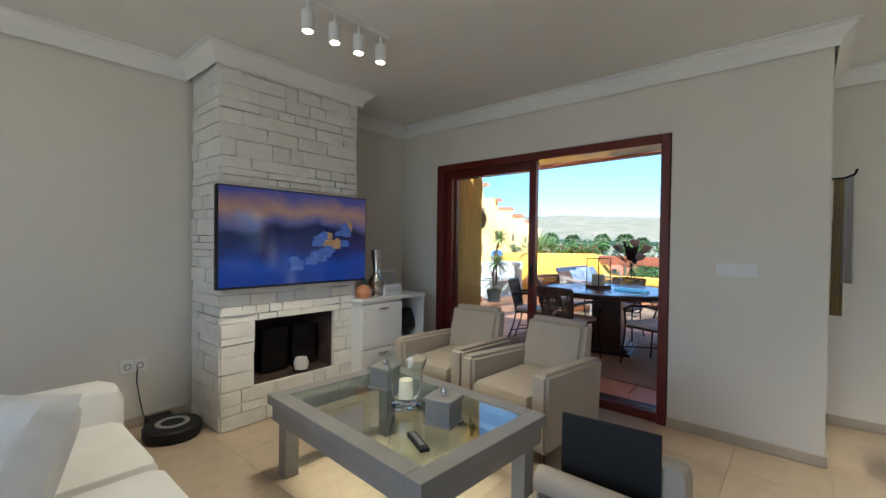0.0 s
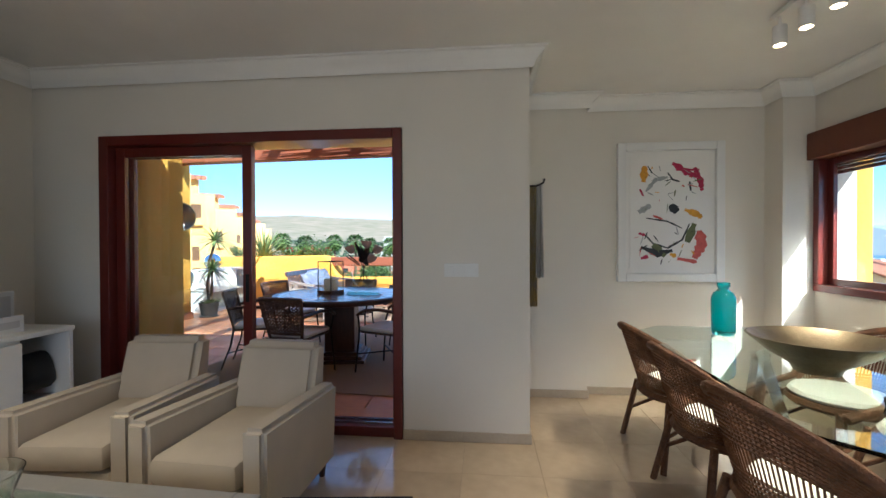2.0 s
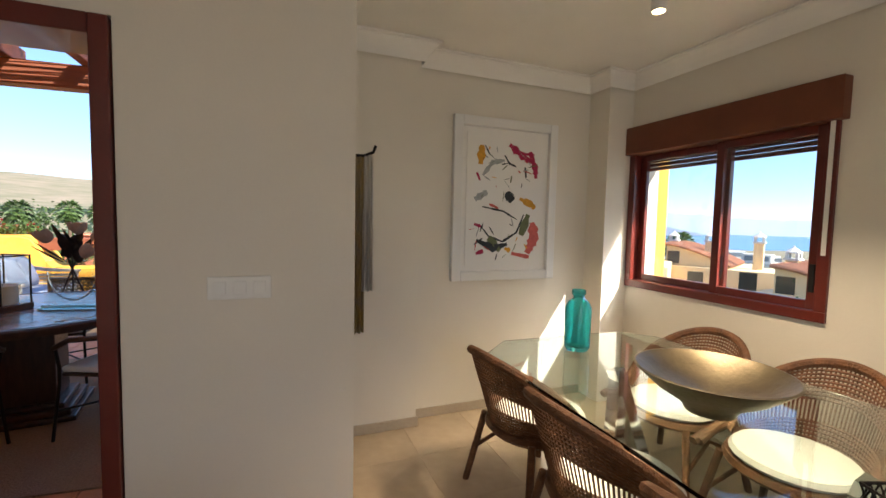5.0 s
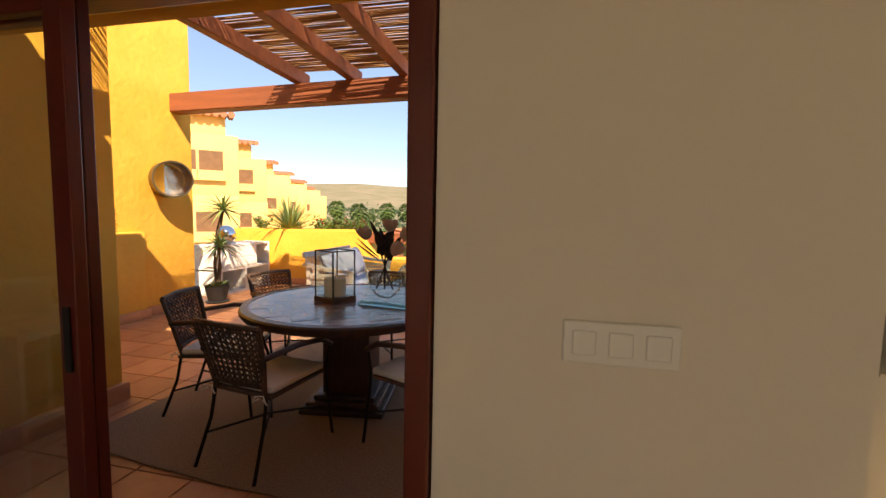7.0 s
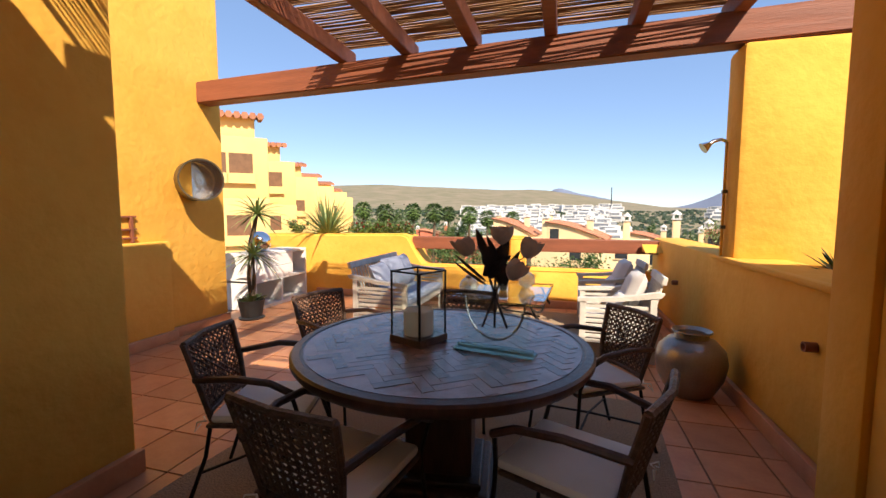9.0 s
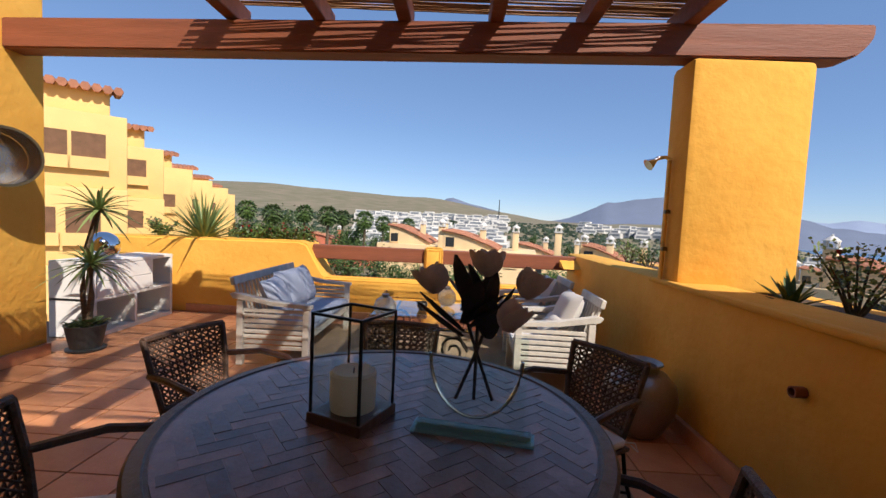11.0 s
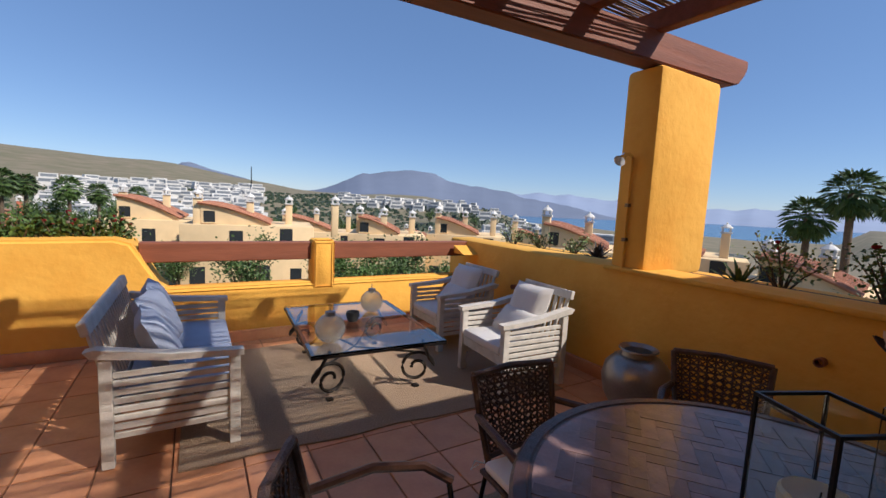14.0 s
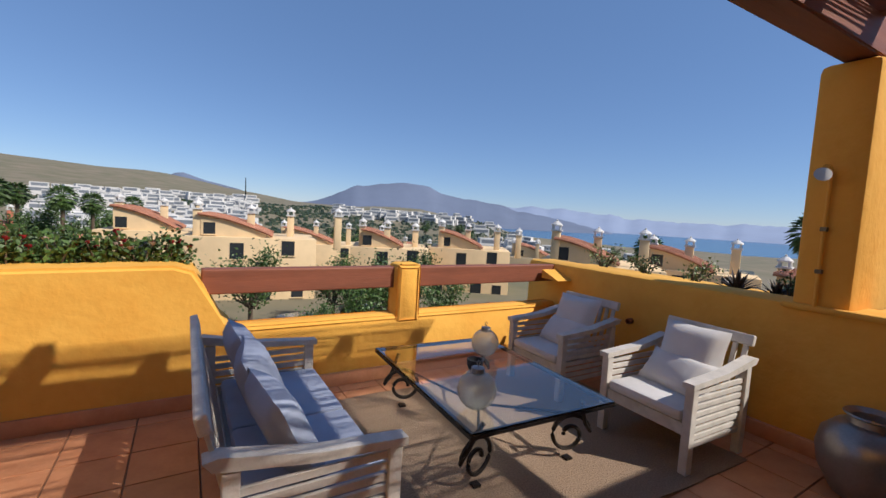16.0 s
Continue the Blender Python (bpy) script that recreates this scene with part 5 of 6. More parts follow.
dp = thing("potted_dracaena", (-4.86, 8.50, 0), "leggy potted dracaena in a dark plastic pot", "potted plant")
bm = bmesh.new()
lathe(bm, [(0.001, 0.0), (0.16, 0.0), (0.17, 0.02), (0.13, 0.03), (0.17, 0.24), (0.18, 0.26), (0.16, 0.26), (0.15, 0.22), (0.001, 0.22)], 26)
part("pot", bm, M["pot"], dp, "dark grey pot", True)
for pts, r in ((((0.0, 0, 0.2), (-0.05, 0.02, 0.6), (0.02, 0.0, 1.05), (0.14, 0.0, 1.42)), 0.024), (((0.02, 0, 0.2), (0.06, 0.0, 0.55), (0.10, -0.05, 0.86)), 0.028)):
    bm = bmesh.new()
    tube(bm, pts, r, 8)
    part("trunk", bm, M["bark"], dp, "", True)
rn = random.Random(3)
for c, L in (((0.14, 0.0, 1.42), 0.44), ((0.10, -0.05, 0.88), 0.42)):
    bm = bmesh.new()
    blade_leaves(bm, c, 40, L, 0.022, 0.35, rn, -0.5, 1.3)
    part("crown", bm, M["leaf_pale"], dp)
bm = bmesh.new()
for k in range(90):
    a, r = rn.uniform(0, 6.28), rn.uniform(0, 0.16)
    petal(bm, (r * math.cos(a), r * math.sin(a), 0.22 + rn.uniform(0, 0.08)), (math.cos(a), math.sin(a), 0.8), 0.06, 0.02, -0.2)
part("low_leaves", bm, M["leaf_pale"], dp)
ball = vessel("mirror_ball", [(0.16 * math.sin(math.pi * k / 20), 0.16 - 0.16 * math.cos(math.pi * k / 20)) for k in range(21)], (-5.20, 9.12, 0.841), M["chrome"], "large mirror-polished steel garden ball on shelf", "ball", 40)

tubeo = thing("wall_drum", (-5.08, 7.86, 1.81), "open aged metal drum fixed to the wall", "wall ornament")
R = 0.235
for nm, prof, mt, lb in (("drum", [(R, 0.0), (R, 0.34), (R + 0.006, 0.345), (R - 0.012, 0.345), (R - 0.012, 0.0)], "bronze", ""), ("inner_lining", [(R - 0.014, 0.01), (R - 0.014, 0.335)], "silver", "bright silver lining"), ("inner_back", [(0.001, 0.012), (R - 0.016, 0.012)], "silver", "")):
    bm = bmesh.new()
    lathe(bm, prof, 44)
    part(nm, bm, M[mt], tubeo, lb, True).matrix_basis = pose(0, 0, 0, 0, 90, -30)

rack = thing("wooden_rack", (-5.07, 6.85, 1.122), "small bare wooden rack standing on wall ledge", "rack")
for y in (-0.2, 0.2):
    boxpart("upright", (-0.0, y - 0.015, 0), (0.03, y + 0.015, 0.28), M["beam"], rack, "", 0.003)
for z in (0.04, 0.13, 0.26):
    boxpart("rung", (0.002, -0.25, z), (0.028, 0.25, z + 0.02), M["beam"], rack, "", 0.003)

sh = thing("outdoor_shower", (0.525, 7.88, 1.06), "chrome outdoor shower head on a painted pipe", "shower")
bm = bmesh.new()
tube(bm, [(-0.02, 0, -0.02), (-0.02, 0, 0.98)], 0.012, 8)
part("pipe", bm, M["yellow"], sh, "yellow painted pipe", True)
for z in (0.25, 0.55):
    boxpart("pipe_clip", (-0.036, -0.02, z), (0.0, 0.02, z + 0.03), M["bronze"], sh, "", 0.003)
bm = bmesh.new()
tube(bm, [(-0.02, 0, 0.98), (-0.06, 0, 1.0), (-0.12, 0, 0.99), (-0.16, -0.01, 0.96)], [0.014, 0.014, 0.018, 0.02], 10)
tube(bm, [(-0.15, -0.008, 0.965), (-0.20, -0.012, 0.93)], [0.022, 0.05], 14)
part("shower_head", bm, M["chrome"], sh, "chrome head", True)
for y, z in ((6.45, 0.72), (9.3, 0.62)):
    sp = thing("drain_spout", (0.528, y, z), "short terracotta drain spout through parapet", "spout", "drain spouts")
    bm = bmesh.new()
    lathe(bm, [(0.028, 0), (0.028, 0.06), (0.02, 0.06), (0.02, 0.0)], 16)
    part("pipe", bm, M["beam"], sp, "", True).matrix_basis = pose(0, 0, 0, 0, -90, 0)


# ---- planting on the terrace ----
def bush(name, loc, size, n, leaf, mat, label, seed, flowers=0, flower="rose", category="shrub"):
    """Twigs with many small separate leaves inside an uneven outline."""
    rn = random.Random(seed)
    t = thing(name, loc, label, category)
    bm = bmesh.new()
    tips = []
    for k in range(9):
        a, h = rn.uniform(0, 6.28), rn.uniform(0.55, 1.0) * size[2]
        e = Vector((math.cos(a) * size[0] * rn.uniform(0.2, 0.9), math.sin(a) * size[1] * rn.uniform(0.2, 0.9), h))
        tube(bm, [(e.x * 0.1, e.y * 0.1, 0), (e.x * 0.5, e.y * 0.5, h * 0.55), tuple(e)], [0.010, 0.007, 0.003], 5)
        tips.append(e)
    tagged(part("twig", bm, M["bark"], t), "", "", "", "stuff")
    verts, faces = [], []
    for k in range(n):
        e = rn.choice(tips)
        p = e * rn.uniform(0.35, 1.05) + Vector((rn.gauss(0, 0.17) * size[0], rn.gauss(0, 0.17) * size[1], rn.gauss(0, 0.09) * size[2]))
        p.z = max(0.01, p.z)
        d = Vector((rn.uniform(-1, 1), rn.uniform(-1, 1), rn.uniform(-0.4, 1))).normalized()
        s = d.cross(Vector((rn.uniform(-1, 1), rn.uniform(-1, 1), 0.3))).normalized()
        L, w = leaf * rn.uniform(0.6, 1.3), leaf * 0.32
        i = len(verts)
        verts += [p, p + d * L * 0.5 + s * w, p + d * L, p + d * L * 0.5 - s * w]
        faces.append((i, i + 1, i + 2, i + 3))
    me = bpy.data.meshes.new("leaves")
    me.from_pydata(verts, [], faces)
    me.materials.append(mat)
    ob = new("leaves", me)
    ob.parent = t
    tagged(ob, "", "", "", "stuff")
    for k in range(flowers):
        e = rn.choice(tips) * rn.uniform(0.8, 1.05)
        bm = bmesh.new()
        for q in range(7):
            a = q * 0.9
            petal(bm, e, (math.cos(a), math.sin(a), 0.9), 0.035, 0.016, 0.2)
        part("bloom", bm, M[flower], t, "")
    return t


def rosette(name, loc, n, length, width, mat, label, seed, category="succulent"):
    t = thing(name, loc, label, category)
    bm = bmesh.new()
    blade_leaves(bm, (0, 0, 0.02), n, length, width, 0.1, random.Random(seed), 0.15, 1.35)
    part("leaves", bm, mat, t)
    return t


SZ = 1.001
rosette("spiky_yucca", (-4.95, 10.64, 1.0), 110, 0.85, 0.024, M["leaf_pale"], "bright green spiky yucca growing in parapet planter", 2, "yucca")
for k, x in enumerate((-5.6, -4.35, -4.1, -3.85, -3.62, -3.42)):
    bush("rose_bush", (x, 10.64, 0.99), (0.22, 0.15, 0.30), 420, 0.045, M["leaf"], "low rose bush with red and white blooms in planter", 30 + k, 9, "rose" if k % 2 else "petal", "rose bush")
for k, (y, m, h) in enumerate(((10.2, "leaf_pale", 0.30), (9.6, "leaf", 0.24), (9.1, "leaf_pale", 0.26), (8.25, "leaf", 0.30), (6.95, "leaf_pale", 0.42), (6.35, "leaf", 0.42), (5.75, "leaf_dark", 0.40))):
    bush("planter_shrub", (1.20, y, SZ), (0.26, 0.30, h), 260 if k < 4 else 480, 0.035, M[m], "thin flowering shrub growing in parapet planter", 50 + k, 2 if k in (4, 5) else 0)
rosette("dark_agave", (1.12, 8.65, SZ), 34, 0.24, 0.026, M["agave"], "dark reddish succulent rosette in planter", 6)
rosette("dark_agave", (1.18, 8.35, SZ), 26, 0.20, 0.024, M["agave"], "dark reddish succulent rosette in planter", 7)
rosette("aloe", (0.98, 7.15, SZ), 20, 0.26, 0.028, M["leaf"], "green aloe rosette in parapet planter", 8)
rosette("aloe", (1.1, 6.05, SZ), 26, 0.42, 0.034, M["leaf_dark"], "large dark green aloe in parapet planter", 9)
rosette("aloe", (1.1, 5.65, SZ), 26, 0.40, 0.034, M["leaf_dark"], "large dark green aloe in parapet planter", 10)


# ---- land, sea and distant hills ----
def smooth(a, b, x):
    f = min(1.0, max(0.0, (x - a) / (b - a)))
    return f * f * (3 - 2 * f)


def ground_height(r, phi):
    """Land height at r metres and phi degrees east of north from the terrace."""
    z = -6.8 - 7.0 * smooth(55, 150, r)
    if -75 < phi < 75:
        hill = 3.0 + 5 * smooth(-20, -35, phi) - 5 * smooth(12, 24, phi) - 30 * smooth(33, 50, phi)
        z += (hill + 13.8) * smooth(150, 430, r)
        ridge = 62 * smooth(14, -6, phi) + 20 + 14 * math.exp(-((phi + 24) / 9) ** 2) - 70 * smooth(26, 42, phi)
        z += (ridge - hill) * smooth(500, 1500, r)
        z += (2.5 * noise.noise((r * 0.012, phi * 0.22, 1)) + 0.9 * noise.noise((r * 0.04, phi * 0.7, 3))) * smooth(120, 250, r)
        z += 14 * noise.noise((r * 0.0015, phi * 0.09, 7)) * smooth(800, 1500, r)
    return z


def sector_xy(r, phi):
    return -2.0 + r * math.sin(radians(phi)), 7.0 + r * math.cos(radians(phi))


def land():
    radii = [0, 25, 40, 55, 70, 90, 110, 130, 150, 175, 200, 230, 260, 290, 320, 350, 380, 410, 440, 500, 600, 750, 900, 1100, 1300, 1500, 1700]
    phis = [-180 + 2.0 * k for k in range(180)]
    verts, faces = [], []
    for r in radii:
        for p in phis:
            verts.append((*sector_xy(r, p), ground_height(r, p) if r < 1650 else -60))
    n = len(phis)
    for i in range(len(radii) - 1):
        for j in range(n):
            faces.append((i * n + j, i * n + (j + 1) % n, (i + 1) * n + (j + 1) % n, (i + 1) * n + j))
    me = bpy.data.meshes.new("ground")
    me.from_pydata(verts, [], faces)
    me.materials.append(M["land"])
    me.shade_smooth()
    tagged(new("ground", me), "dry olive scrub hillside and valley", "", "", "structure")
    bm = bmesh.new()
    lathe(bm, [(600, -42), (4800, -42)], 64, (0, 0, 0))
    tagged(part("water", bm, M["sea"], None, "hazy blue sea"), "", "", "", "structure")

    def range_(name, r, ridge, lo, hi, mat):
        bm = bmesh.new()
        prev = None
        for k in range(121):
            p = lo + (hi - lo) * k / 120
            top = r * math.tan(radians(ridge(p) + 0.25 * noise.noise((p * 0.5, r, 0)) + 0.12 * noise.noise((p * 1.7, r, 0)))) + 1.5
            cur = (bm.verts.new((*sector_xy(r * 0.8, p), -60)), bm.verts.new((*sector_xy(r, p), top)), bm.verts.new((*sector_xy(r * 1.15, p), -60)))
            if prev:
                bm.faces.new((prev[0], cur[0], cur[1], prev[1]))
                bm.faces.new((prev[1], cur[1], cur[2], prev[2]))
            prev = cur
        tagged(part(name, bm, mat, None, "distant mountain range with haze put into its blue colour", True), "", "", "", "structure")

    def g(p, c, w, h):
        return h * math.exp(-((p - c) / w) ** 2)
    # Distance haze is painted into both range colours, paler on the farther coast.
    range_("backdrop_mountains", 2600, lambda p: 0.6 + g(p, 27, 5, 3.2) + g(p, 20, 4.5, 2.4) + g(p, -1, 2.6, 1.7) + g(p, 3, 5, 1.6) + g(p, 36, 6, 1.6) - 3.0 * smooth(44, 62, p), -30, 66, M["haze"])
    far = material("haze_tinted_far_mountain", (0.27, 0.33, 0.45), 0.95, vary=0.05, scale=0.004, bump=0, grain=0.02)
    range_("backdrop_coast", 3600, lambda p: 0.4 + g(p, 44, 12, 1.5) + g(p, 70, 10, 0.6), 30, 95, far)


land()


# ---- neighbouring buildings ----
def villa(loc, rz, w, d, h, label, wall="paleyellow", chimneys=3, group="neighbour villas"):
    """Ochre villa with a curved gable roof, chimneys and openings; front faces -y."""
    t = thing("villa", loc, label, "house", group, rz)
    boxpart("wall", (-w / 2, -d / 2, -8), (w / 2, d / 2, h * 0.62), M[wall], t, "", 0.05)
    bm = bmesh.new()
    pts = [(-w * 0.36, h * 0.62)] + [(-w * 0.36 + w * 0.5 * k / 8, h * (1.0 - 0.36 * (k / 8) ** 1.6)) for k in range(9)]
    prism(bm, pts + [(w * 0.14, h * 0.6)], "y", -d * 0.42, d * 0.30)
    part("gable", bm, M[wall], t)
    bm = bmesh.new()
    pts = [(-w * 0.38 + w * 0.54 * k / 8, h * (1.02 - 0.36 * (k / 8) ** 1.6)) for k in range(9)]
    for k in range(14):
        y = -d * 0.44 + d * 0.76 * k / 13
        tube(bm, [(x, y, z) for x, z in pts], 0.14, 6)
    tagged(part("roof", bm, M["roof"], t, "clay barrel tile roof"), "", "", "", "stuff")
    rn = random.Random(int(w * 100 + loc[0]))
    for k in range(chimneys):
        x, y = (-0.40 + 0.36 * k) * w + rn.uniform(-0.3, 0.3), -d * 0.44 + rn.uniform(0, d * 0.5)
        z = h * rn.uniform(1.0, 1.14)
        c = boxpart("chimney", (x - 0.32, y - 0.32, h * 0.4), (x + 0.32, y + 0.32, z), M[wall], t, "", 0.04)
        boxpart("chimney_cap", (x - 0.42, y - 0.42, z), (x + 0.42, y + 0.42, z + 0.12), M["farwhite"], c, "white cap")
        for q in range(4):
            px, py = x + (0.26 if q % 2 else -0.26), y + (0.26 if q // 2 else -0.26)
            boxpart("chimney_post", (px - 0.07, py - 0.07, z + 0.12), (px + 0.07, py + 0.07, z + 0.45), M["farwhite"], c)
        bm = bmesh.new()
        lathe(bm, [(0.44, z + 0.45), (0.44, z + 0.52), (0.2, z + 0.72), (0.08, z + 0.78), (0.06, z + 0.9), (0.001, z + 0.92)], 8, (x, y, 0))
        part("chimney_hood", bm, M["farwhite"], c, "white hood")
    for x, z0, ww, hh in ((-0.30, h * 0.66, 0.9, 1.0), (0.28, h * 0.30, 1.1, 1.3), (-0.1, h * 0.22, 1.1, 1.4), (-0.38, -2.4, 1.2, 1.6), (0.1, -2.6, 1.2, 1.9), (0.36, -2.4, 1.0, 1.4)):
        wn_ = boxpart("window", (x * w - ww / 2, -d / 2 - 0.02 if z0 < h * 0.6 else -d * 0.42 - 0.02, z0), (x * w + ww / 2, -d / 2 + 0.1 if z0 < h * 0.6 else -d * 0.42 + 0.1, z0 + hh), M["window"], t, "dark recessed window")
        boxpart("window_sill", (x * w - ww / 2 - 0.1, -d / 2 - 0.10 if z0 < h * 0.6 else -d * 0.42 - 0.1, z0 - 0.1), (x * w + ww / 2 + 0.1, -d / 2 + 0.05 if z0 < h * 0.6 else -d * 0.42 + 0.05, z0), M[wall], wn_)
    return t


def place(r, phi, z):
    return (*sector_xy(r, phi), z)


for r, phi, z, rz, w, d, h, c in ((44, 5.5, -4.2, -10, 11, 8, 4.7, 4), (52, -3.5, -4.9, -6, 10, 8, 5.6, 3), (46, 23, -4.7, -24, 8, 8, 4.4, 3), (50, 34, -4.8, -34, 9, 8, 4.6, 4), (62, 14, -6.4, -16, 12, 8, 5.2, 4), (36, 51, -4.3, -52, 9, 8, 4.6, 3), (42, 62, -4.5, -64, 9, 8, 4.4, 3), (75, 44, -8, -44, 11, 8, 5.5, 4), (34, 76, -5.2, -78, 9, 8, 4.4, 3), (80, 29, -9, -28, 12, 8, 5.0, 3)):
    villa(place(r, phi, z), rz, w, d, h, "pale ochre villa with clay roof and white chimneys", "paleyellow", c)
villa(place(85, -15, -9), 12, 15, 9, 7.0, "salmon red villa with clay roof among palms", "pink", 2)
villa(place(95, -24, -9), 22, 14, 9, 6.0, "salmon red villa with clay roof among palms", "pink", 2)


def block(loc, rz, w, d, h, seed):
    """Terraced yellow apartment block with loggias."""
    rn = random.Random(seed)
    t = thing("apartment_block", loc, "stepped yellow apartment block with loggias and clay roofs", "apartment building", "yellow apartment blocks", rz)
    n = max(2, int(h / 3))
    for k in range(n):
        s = 0.5 * k
        boxpart("storey", (-w / 2 + s, -d / 2 + s, h * k / n - (6 if k == 0 else 0)), (w / 2, d / 2, h * (k + 1) / n), M["ochre"], t, "", 0.05)
        z0 = h * k / n + 0.9
        for q in range(3):
            x = -w / 2 + s + 0.8 + q * (w - s - 1.4) / 3
            # No recess is cut: a dark box carries the loggia's shade as colour.
            o = boxpart("loggia", (x, -d / 2 + s - 0.03, z0), (x + w * 0.18, -d / 2 + s + 0.5, z0 + 1.35), M["loggia"], t, "dark box with loggia shade put into its colour")
            boxpart("balustrade", (x - 0.1, -d / 2 + s - 0.25, z0 - 0.15), (x + w * 0.18 + 0.1, -d / 2 + s - 0.06, z0 + 0.35), M["ochre" if q else "pink"], o)
        for q in range(2):
            y = -d / 2 + s + 1.0 + q * d * 0.42
            boxpart("window", (w / 2 - 0.3, y, z0), (w / 2 + 0.03, y + 1.3, z0 + 1.2), M["window"], t, "dark side window")
    for q in range(2):
        x = -w / 4 + q * w / 2.2
        boxpart("roof_room", (x - 1.2, -0.8, h), (x + 1.2, 1.8, h + 1.4), M["ochre"], t, "", 0.04)
        bm = bmesh.new()
        for k in range(9):
            tube(bm, [(x - 1.5 + 3.0 * k / 8, -1.3, h + 1.3), (x - 1.5 + 3.0 * k / 8, 2.1, h + 1.8)], 0.19, 6)
        tagged(part("roof", bm, M["roof"], t, "clay tile roof"), "", "", "", "stuff")


for k, (r, phi, w, d, top) in enumerate(((23, -48.5, 6, 7, 6.9), (31, -43.5, 7, 7, 6.7), (41, -39.5, 8, 8, 6.4), (52, -36.5, 9, 8, 6.3), (64, -34.2, 10, 9, 6.2), (77, -32.5, 10, 9, 5.9))):
    block(place(r, phi, -4.0), 40, w, d, top + 4.0 - 1.7, k)

# white hillside town


def town_house(seed):
    rn = random.Random(seed)
    t = thing("town_house", (0, 0, 0), "white flat-roofed house on far hillside", "house", "white hillside houses")
    w, h = rn.uniform(7, 12), rn.uniform(3.8, 6.0)
    boxpart("wall", (-w / 2, -4, -5), (w / 2, 4, h * 0.55), M["farwhite"], t)
    boxpart("upper_storey", (-w / 2 + 1, -2.5, h * 0.55), (w / 2 - 2, 4, h), M["farwhite"], t)
    boxpart("glazing", (-w * 0.42, -4.05, 0.6), (w * 0.42, -3.9, h * 0.42), M["town_glass"], t, "grey glazed front")
    boxpart("glazing", (-w * 0.34, -2.55, h * 0.62), (w * 0.28, -2.4, h * 0.9), M["town_glass"], t, "grey glazed front")
    return t


protos = [town_house(k) for k in range(4)]
rn = random.Random(77)
first = set()
for k in range(230):
    if k < 150:
        phi, r = rn.uniform(-13, 7), rn.uniform(190, 470)
    elif k < 200:
        phi, r = rn.uniform(17, 34), rn.uniform(330, 470)
    else:
        phi, r = rn.uniform(34, 62), rn.uniform(150, 420)
    x, y = sector_xy(r, phi)
    m = pose(x, y, ground_height(r, phi) + rn.uniform(0.5, 1.5), 0, 0, -phi + rn.uniform(-20, 20))
    q = k % 4
    if q not in first:
        first.add(q)
        protos[q].matrix_basis = m
    else:
        copy_thing(protos[q], m)
mast = thing("mast", place(420, 6.0, ground_height(420, 6.0)), "thin grey radio mast on the hill", "mast")
bm = bmesh.new()
tube(bm, [(0, 0, -2), (0, 0, 22)], [0.7, 0.35], 6)
part("pole", bm, M["dark"], mast)


# ---- trees ----
def palm(loc, h, seed):
    rn = random.Random(seed)
    t = thing("palm_tree", loc, "tall fan palm with a rough brown trunk", "palm tree", "palms")
    bm = bmesh.new()
    tube(bm, [(0, 0, -1), (0.1, 0, h * 0.4), (0.15, 0.1, h * 0.8), (0.1, 0.1, h)], [0.28, 0.22, 0.2, 0.24], 9)
    part("trunk", bm, M["bark"], t, "", True)
    bm = bmesh.new()
    for k in range(72):
        a, e = k * 2.399963, -1.25 + 2.6 * k / 72
        d = Vector((math.cos(a) * math.cos(e), math.sin(a) * math.cos(e), math.sin(e)))
        c = Vector((0.1, 0.1, h)) + d * 0.9
        s = Vector((-math.sin(a), math.cos(a), 0))
        for q in range(9):
            f = (q - 4) / 4
            v = (d * (1 - 0.35 * abs(f)) + s * f * 0.9 + Vector((0, 0, -0.25))).normalized()
            L = 0.85 * rn.uniform(0.8, 1.1)
            w = v.cross(d + Vector((0.01, 0.02, 0.3))).normalized() * 0.075
            p = [bm.verts.new(c), bm.verts.new(c + v * L * 0.6 + w), bm.verts.new(c + v * L + Vector((0, 0, -0.15))), bm.verts.new(c + v * L * 0.6 - w)]
            bm.faces.new(p)
        tube(bm, [(0.1, 0.1, h), tuple(c)], 0.015, 3)
    part("crown", bm, M["leaf"], t)
    return t


for k, (r, phi, top) in enumerate(((48, 72.8, 1.9), (46, 76.0, 4.0), (55, 79, 4.0), (60, -17, 1.6), (66, -12, 1.2), (70, -20, 1.8), (75, -9.5, 0.6), (64, -24, 1.5), (80, -15, 1.4), (84, -6, 0.5), (48, 57, -0.5), (70, -27, 2.0))):
    zg = ground_height(r, phi)
    size = 1.35 if k < 3 else 1.0
    palm(place(r, phi, zg), (top - zg) / size, k).scale = (size, size, size)


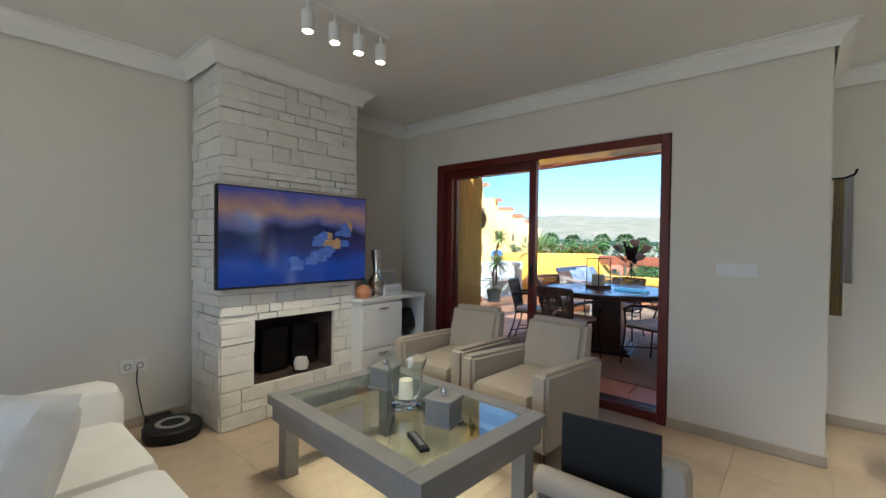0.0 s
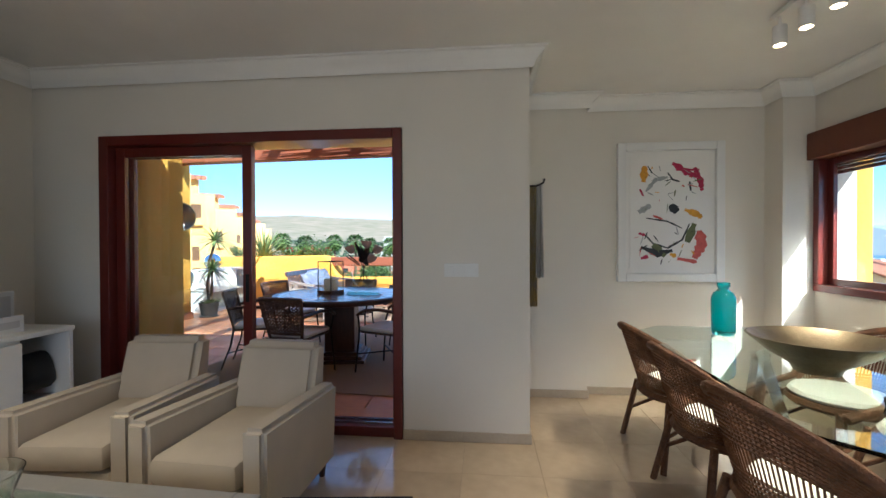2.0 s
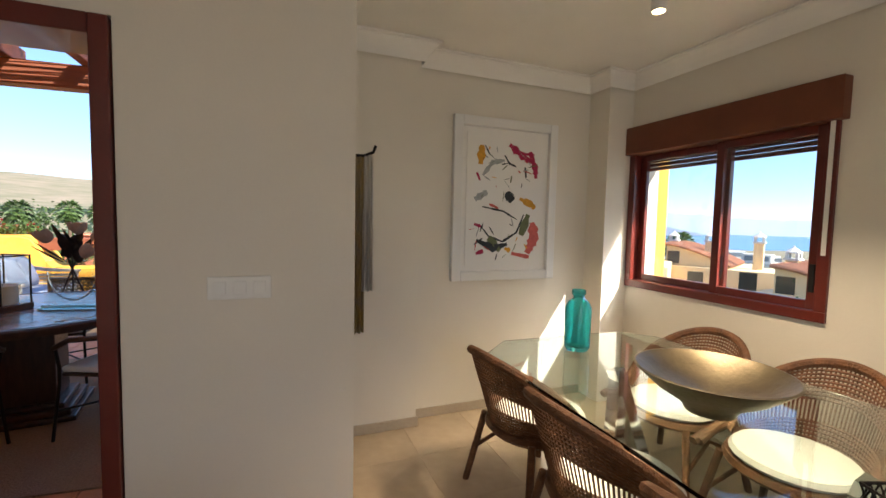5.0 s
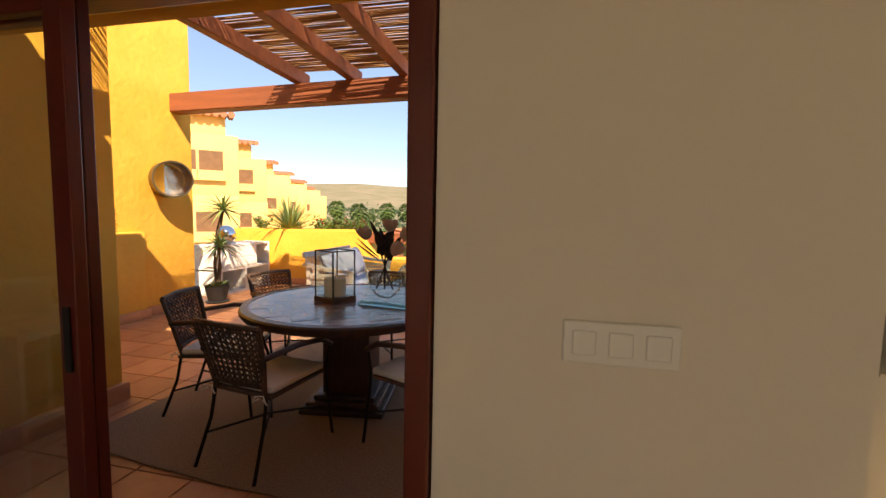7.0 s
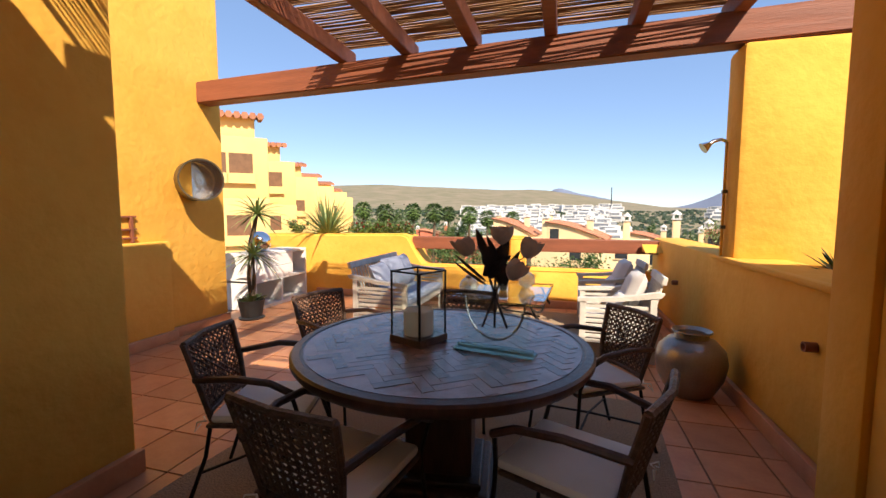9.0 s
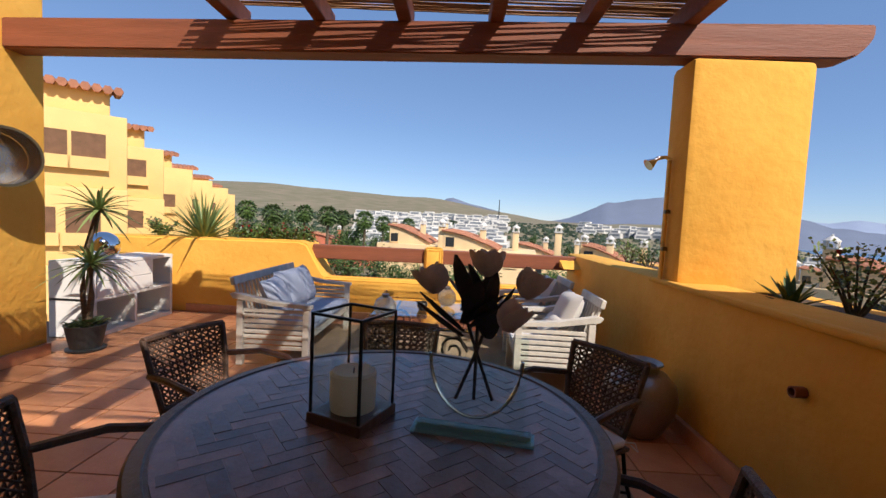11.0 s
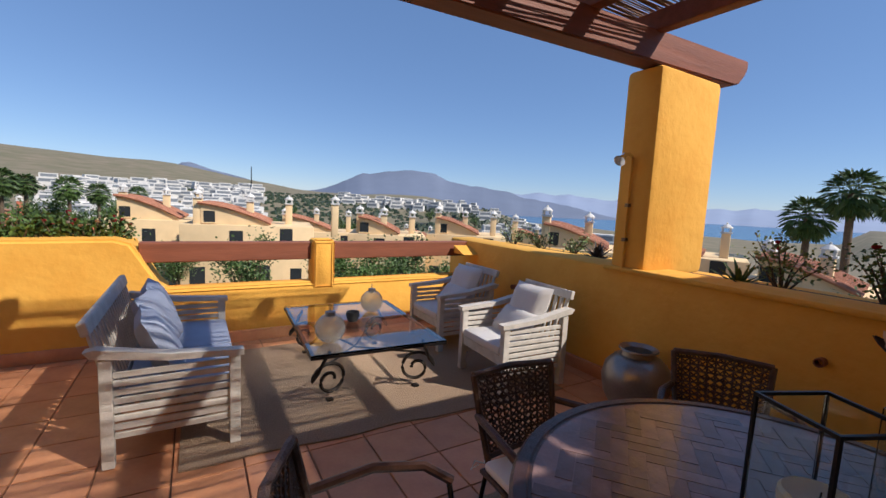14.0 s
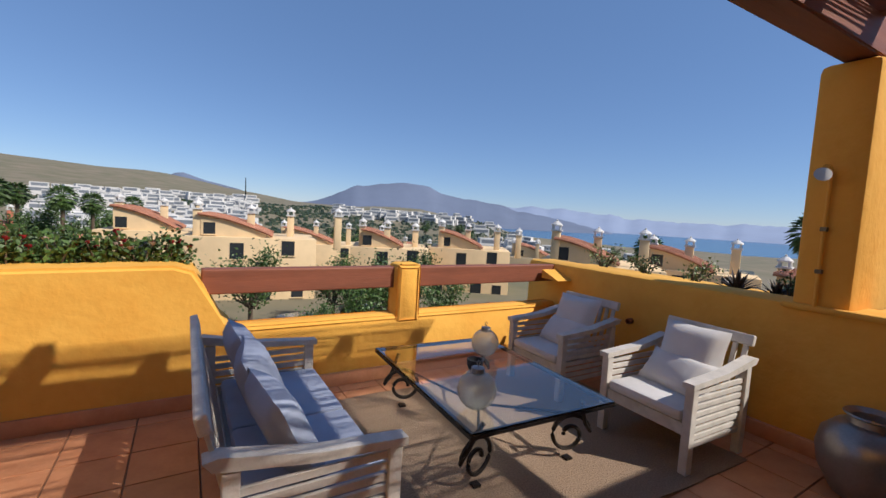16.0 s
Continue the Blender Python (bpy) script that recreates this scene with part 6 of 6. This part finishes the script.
def tree(loc, h, spread, seed, label="leafy green tree with a rounded uneven crown", mat="leaf"):
    rn = random.Random(seed)
    t = thing("tree", loc, label, "tree", "garden trees")
    bm = bmesh.new()
    tube(bm, [(0, 0, -1), (0.05, 0, h * 0.3), (0, 0.1, h * 0.6)], [0.2, 0.14, 0.08], 8)
    tips = []
    for k in range(14):
        a = k * 2.4
        e = Vector((math.cos(a) * spread * rn.uniform(0.3, 0.9), math.sin(a) * spread * rn.uniform(0.3, 0.9), h * rn.uniform(0.5, 0.95)))
        tube(bm, [(0, 0, h * 0.3), tuple(e * 0.6), tuple(e)], [0.08, 0.05, 0.02], 5)
        tips.append(e)
    part("trunk", bm, M["bark"], t)
    verts, faces = [], []
    for k in range(2600):
        p = rn.choice(tips) + Vector((rn.gauss(0, 0.24) * spread, rn.gauss(0, 0.24) * spread, rn.gauss(0, 0.10) * h))
        d = Vector((rn.uniform(-1, 1), rn.uniform(-1, 1), rn.uniform(-0.6, 0.8))).normalized()
        s = d.cross(Vector((rn.uniform(-1, 1), rn.uniform(-1, 1), 0.5))).normalized()
        L = rn.uniform(0.14, 0.30)
        i = len(verts)
        verts += [p, p + d * L * 0.5 + s * L * 0.3, p + d * L, p + d * L * 0.5 - s * L * 0.3]
        faces.append((i, i + 1, i + 2, i + 3))
    me = bpy.data.meshes.new("crown")
    me.from_pydata(verts, [], faces)
    me.materials.append(M[mat])
    ob = new("crown", me)
    ob.parent = t
    tagged(ob, "", "", "", "stuff")
    return t


tr = tree(place(30, 4.5, -6.8), 5.2, 1.9, 1)
rn = random.Random(9)
for r, phi, sc, zz in ((26, 18, 0.9, -6.8), (28, 22, 0.95, -6.8), (31, 15, 0.9, -6.8), (33, 26, 1.0, -6.8), (24, 12, 0.55, -6.8), (38, -3, 0.7, -6.8), (27, 30, 0.8, -6.8), (75, 19, 1.3, -9), (80, 17, 1.3, -9), (30, -8, 1.0, -6.8), (40, -14, 1.1, -6.8), (22, 56, 0.9, -6.8), (18, 60, 0.8, -6.8), (26, 46, 0.8, -6.8), (20, 78, 0.9, -6.0), (14, 84, 0.9, -6.0), (70, -3, 1.2, -9)):
    copy_thing(tr, pose(*place(r, phi, zz), 0, 0, rn.uniform(0, 360)) @ Matrix.Diagonal((sc, sc, sc, 1)))
for k in range(90):
    phi, r = (rn.uniform(-30, -4), rn.uniform(60, 170)) if k < 60 else (rn.uniform(0, 60), rn.uniform(90, 260))
    sc = rn.uniform(0.8, 1.5)
    copy_thing(tr, pose(*place(r, phi, ground_height(r, phi)), 0, 0, rn.uniform(0, 360)) @ Matrix.Diagonal((sc, sc, sc * rn.uniform(0.8, 1.1), 1)))


def scrub():
    """Low bushes strewn over the far slopes."""
    rn = random.Random(12)
    verts, faces = [], []
    for k in range(5200):
        phi, r = rn.uniform(-32, 62), 130 + 330 * rn.random() ** 0.8
        x, y = sector_xy(r, phi)
        z, s = ground_height(r, phi), rn.uniform(0.7, 2.4)
        i = len(verts)
        ring = [(x + s * math.cos(a) * rn.uniform(0.7, 1.2), y + s * math.sin(a) * rn.uniform(0.7, 1.2), z - 0.3) for a in (0, 1.26, 2.51, 3.77, 5.03)]
        verts += ring + [(p[0] * 0.6 + x * 0.4, p[1] * 0.6 + y * 0.4, z + s * rn.uniform(0.5, 0.9)) for p in ring]
        faces += [(i + q, i + (q + 1) % 5, i + 5 + (q + 1) % 5, i + 5 + q) for q in range(5)] + [tuple(i + 5 + q for q in range(5))]
    me = bpy.data.meshes.new("scrub")
    me.from_pydata(verts, [], faces)
    me.materials.append(M["leaf_dark"])
    tagged(new("scrub", me), "dark green scrub bushes over dry slopes", "", "", "stuff")


scrub()

# street and cars below the terrace
structure("road", [((-8, 28, -7.0), (14, 36, -6.72))], M["asphalt"], "grey asphalt street")


def car(loc, rz, label):
    t = thing("car", loc, label, "car", "parked cars", rz)
    bm = bmesh.new()
    prism(bm, [(-2.1, 0.35), (2.1, 0.35), (2.1, 0.8), (1.2, 0.95), (0.6, 1.45), (-1.3, 1.5), (-1.95, 0.95), (-2.1, 0.85)], "y", -0.85, 0.85)
    bmesh.ops.bevel(bm, geom=list(bm.edges), offset=0.08, segments=2, affect="EDGES")
    body = part("body", bm, M["car"], t, "", True)
    for s in (-1, 1):
        bm = bmesh.new()
        prism(bm, [(-1.5, 0.98), (0.95, 0.98), (0.55, 1.38), (-1.2, 1.42)], "y", s * 0.851, s * 0.862)
        part("side_window", bm, M["window"], body)
        for x in (-1.3, 1.3):
            bm = bmesh.new()
            lathe(bm, [(0.16, -0.1), (0.33, -0.1), (0.33, 0.1), (0.16, 0.1)], 18)
            w = part("wheel", bm, M["tyre"], t, "", True)
            w.matrix_basis = pose(x, s * 0.80, 0.33, 90)
    boxpart("rear_window", (-2.0, -0.62, 1.0), (-1.72, 0.62, 1.32), M["window"], t, "", 0.02)
    return t


cr = car((3.2, 34, -6.7), 20, "silver car parked under a tree")
copy_thing(cr, pose(8.2, 37, -6.7, 0, 0, 100))
copy_thing(cr, pose(-3.0, 33, -6.7, 0, 0, 10))

# ---- floor tiles, last ----
def tiles(parent_name, x0, x1, y0, y1, size, gap, mat, inside):
    holder = bpy.data.objects[parent_name]
    bm = bmesh.new()
    solid(bm, (gap / 2, gap / 2, -0.012), (size - gap / 2, size - gap / 2, 0.0))
    for v in bm.verts:
        if v.co.z > -0.001:
            v.co.x += gap / 4 if v.co.x < size / 2 else -gap / 4
            v.co.y += gap / 4 if v.co.y < size / 2 else -gap / 4
    me = bpy.data.meshes.new("tile")
    bm.to_mesh(me)
    bm.free()
    me.materials.append(mat)
    y = y0
    while y < y1 - 0.01:
        x = x0
        while x < x1 - 0.01:
            if inside(x + size / 2, y + size / 2):
                ob = new("tile", me)
                ob.parent = holder
                ob.location = (x, y, 0)
            x += size
        y += size


tiles("terrace_base", -5.4, 0.6, 4.41, 10.4, 0.36, 0.008, M["terracotta"], lambda x, y: not (x < -4.9 and y < 8.2) and not (x < -3.2 and y < 5.3) and not (x > 0.1 and y < 5.4))
tiles("floor", -3.1, 2.9, -2.0, 5.0, 0.46, 0.001, M["marble"], lambda x, y: y < 4.0 or x > 0.2)
boxpart("threshold", (-2.53, 4.08, -0.012), (-0.30, 4.42, 0.004), M["terracotta"], bpy.data.objects["terrace_base"])
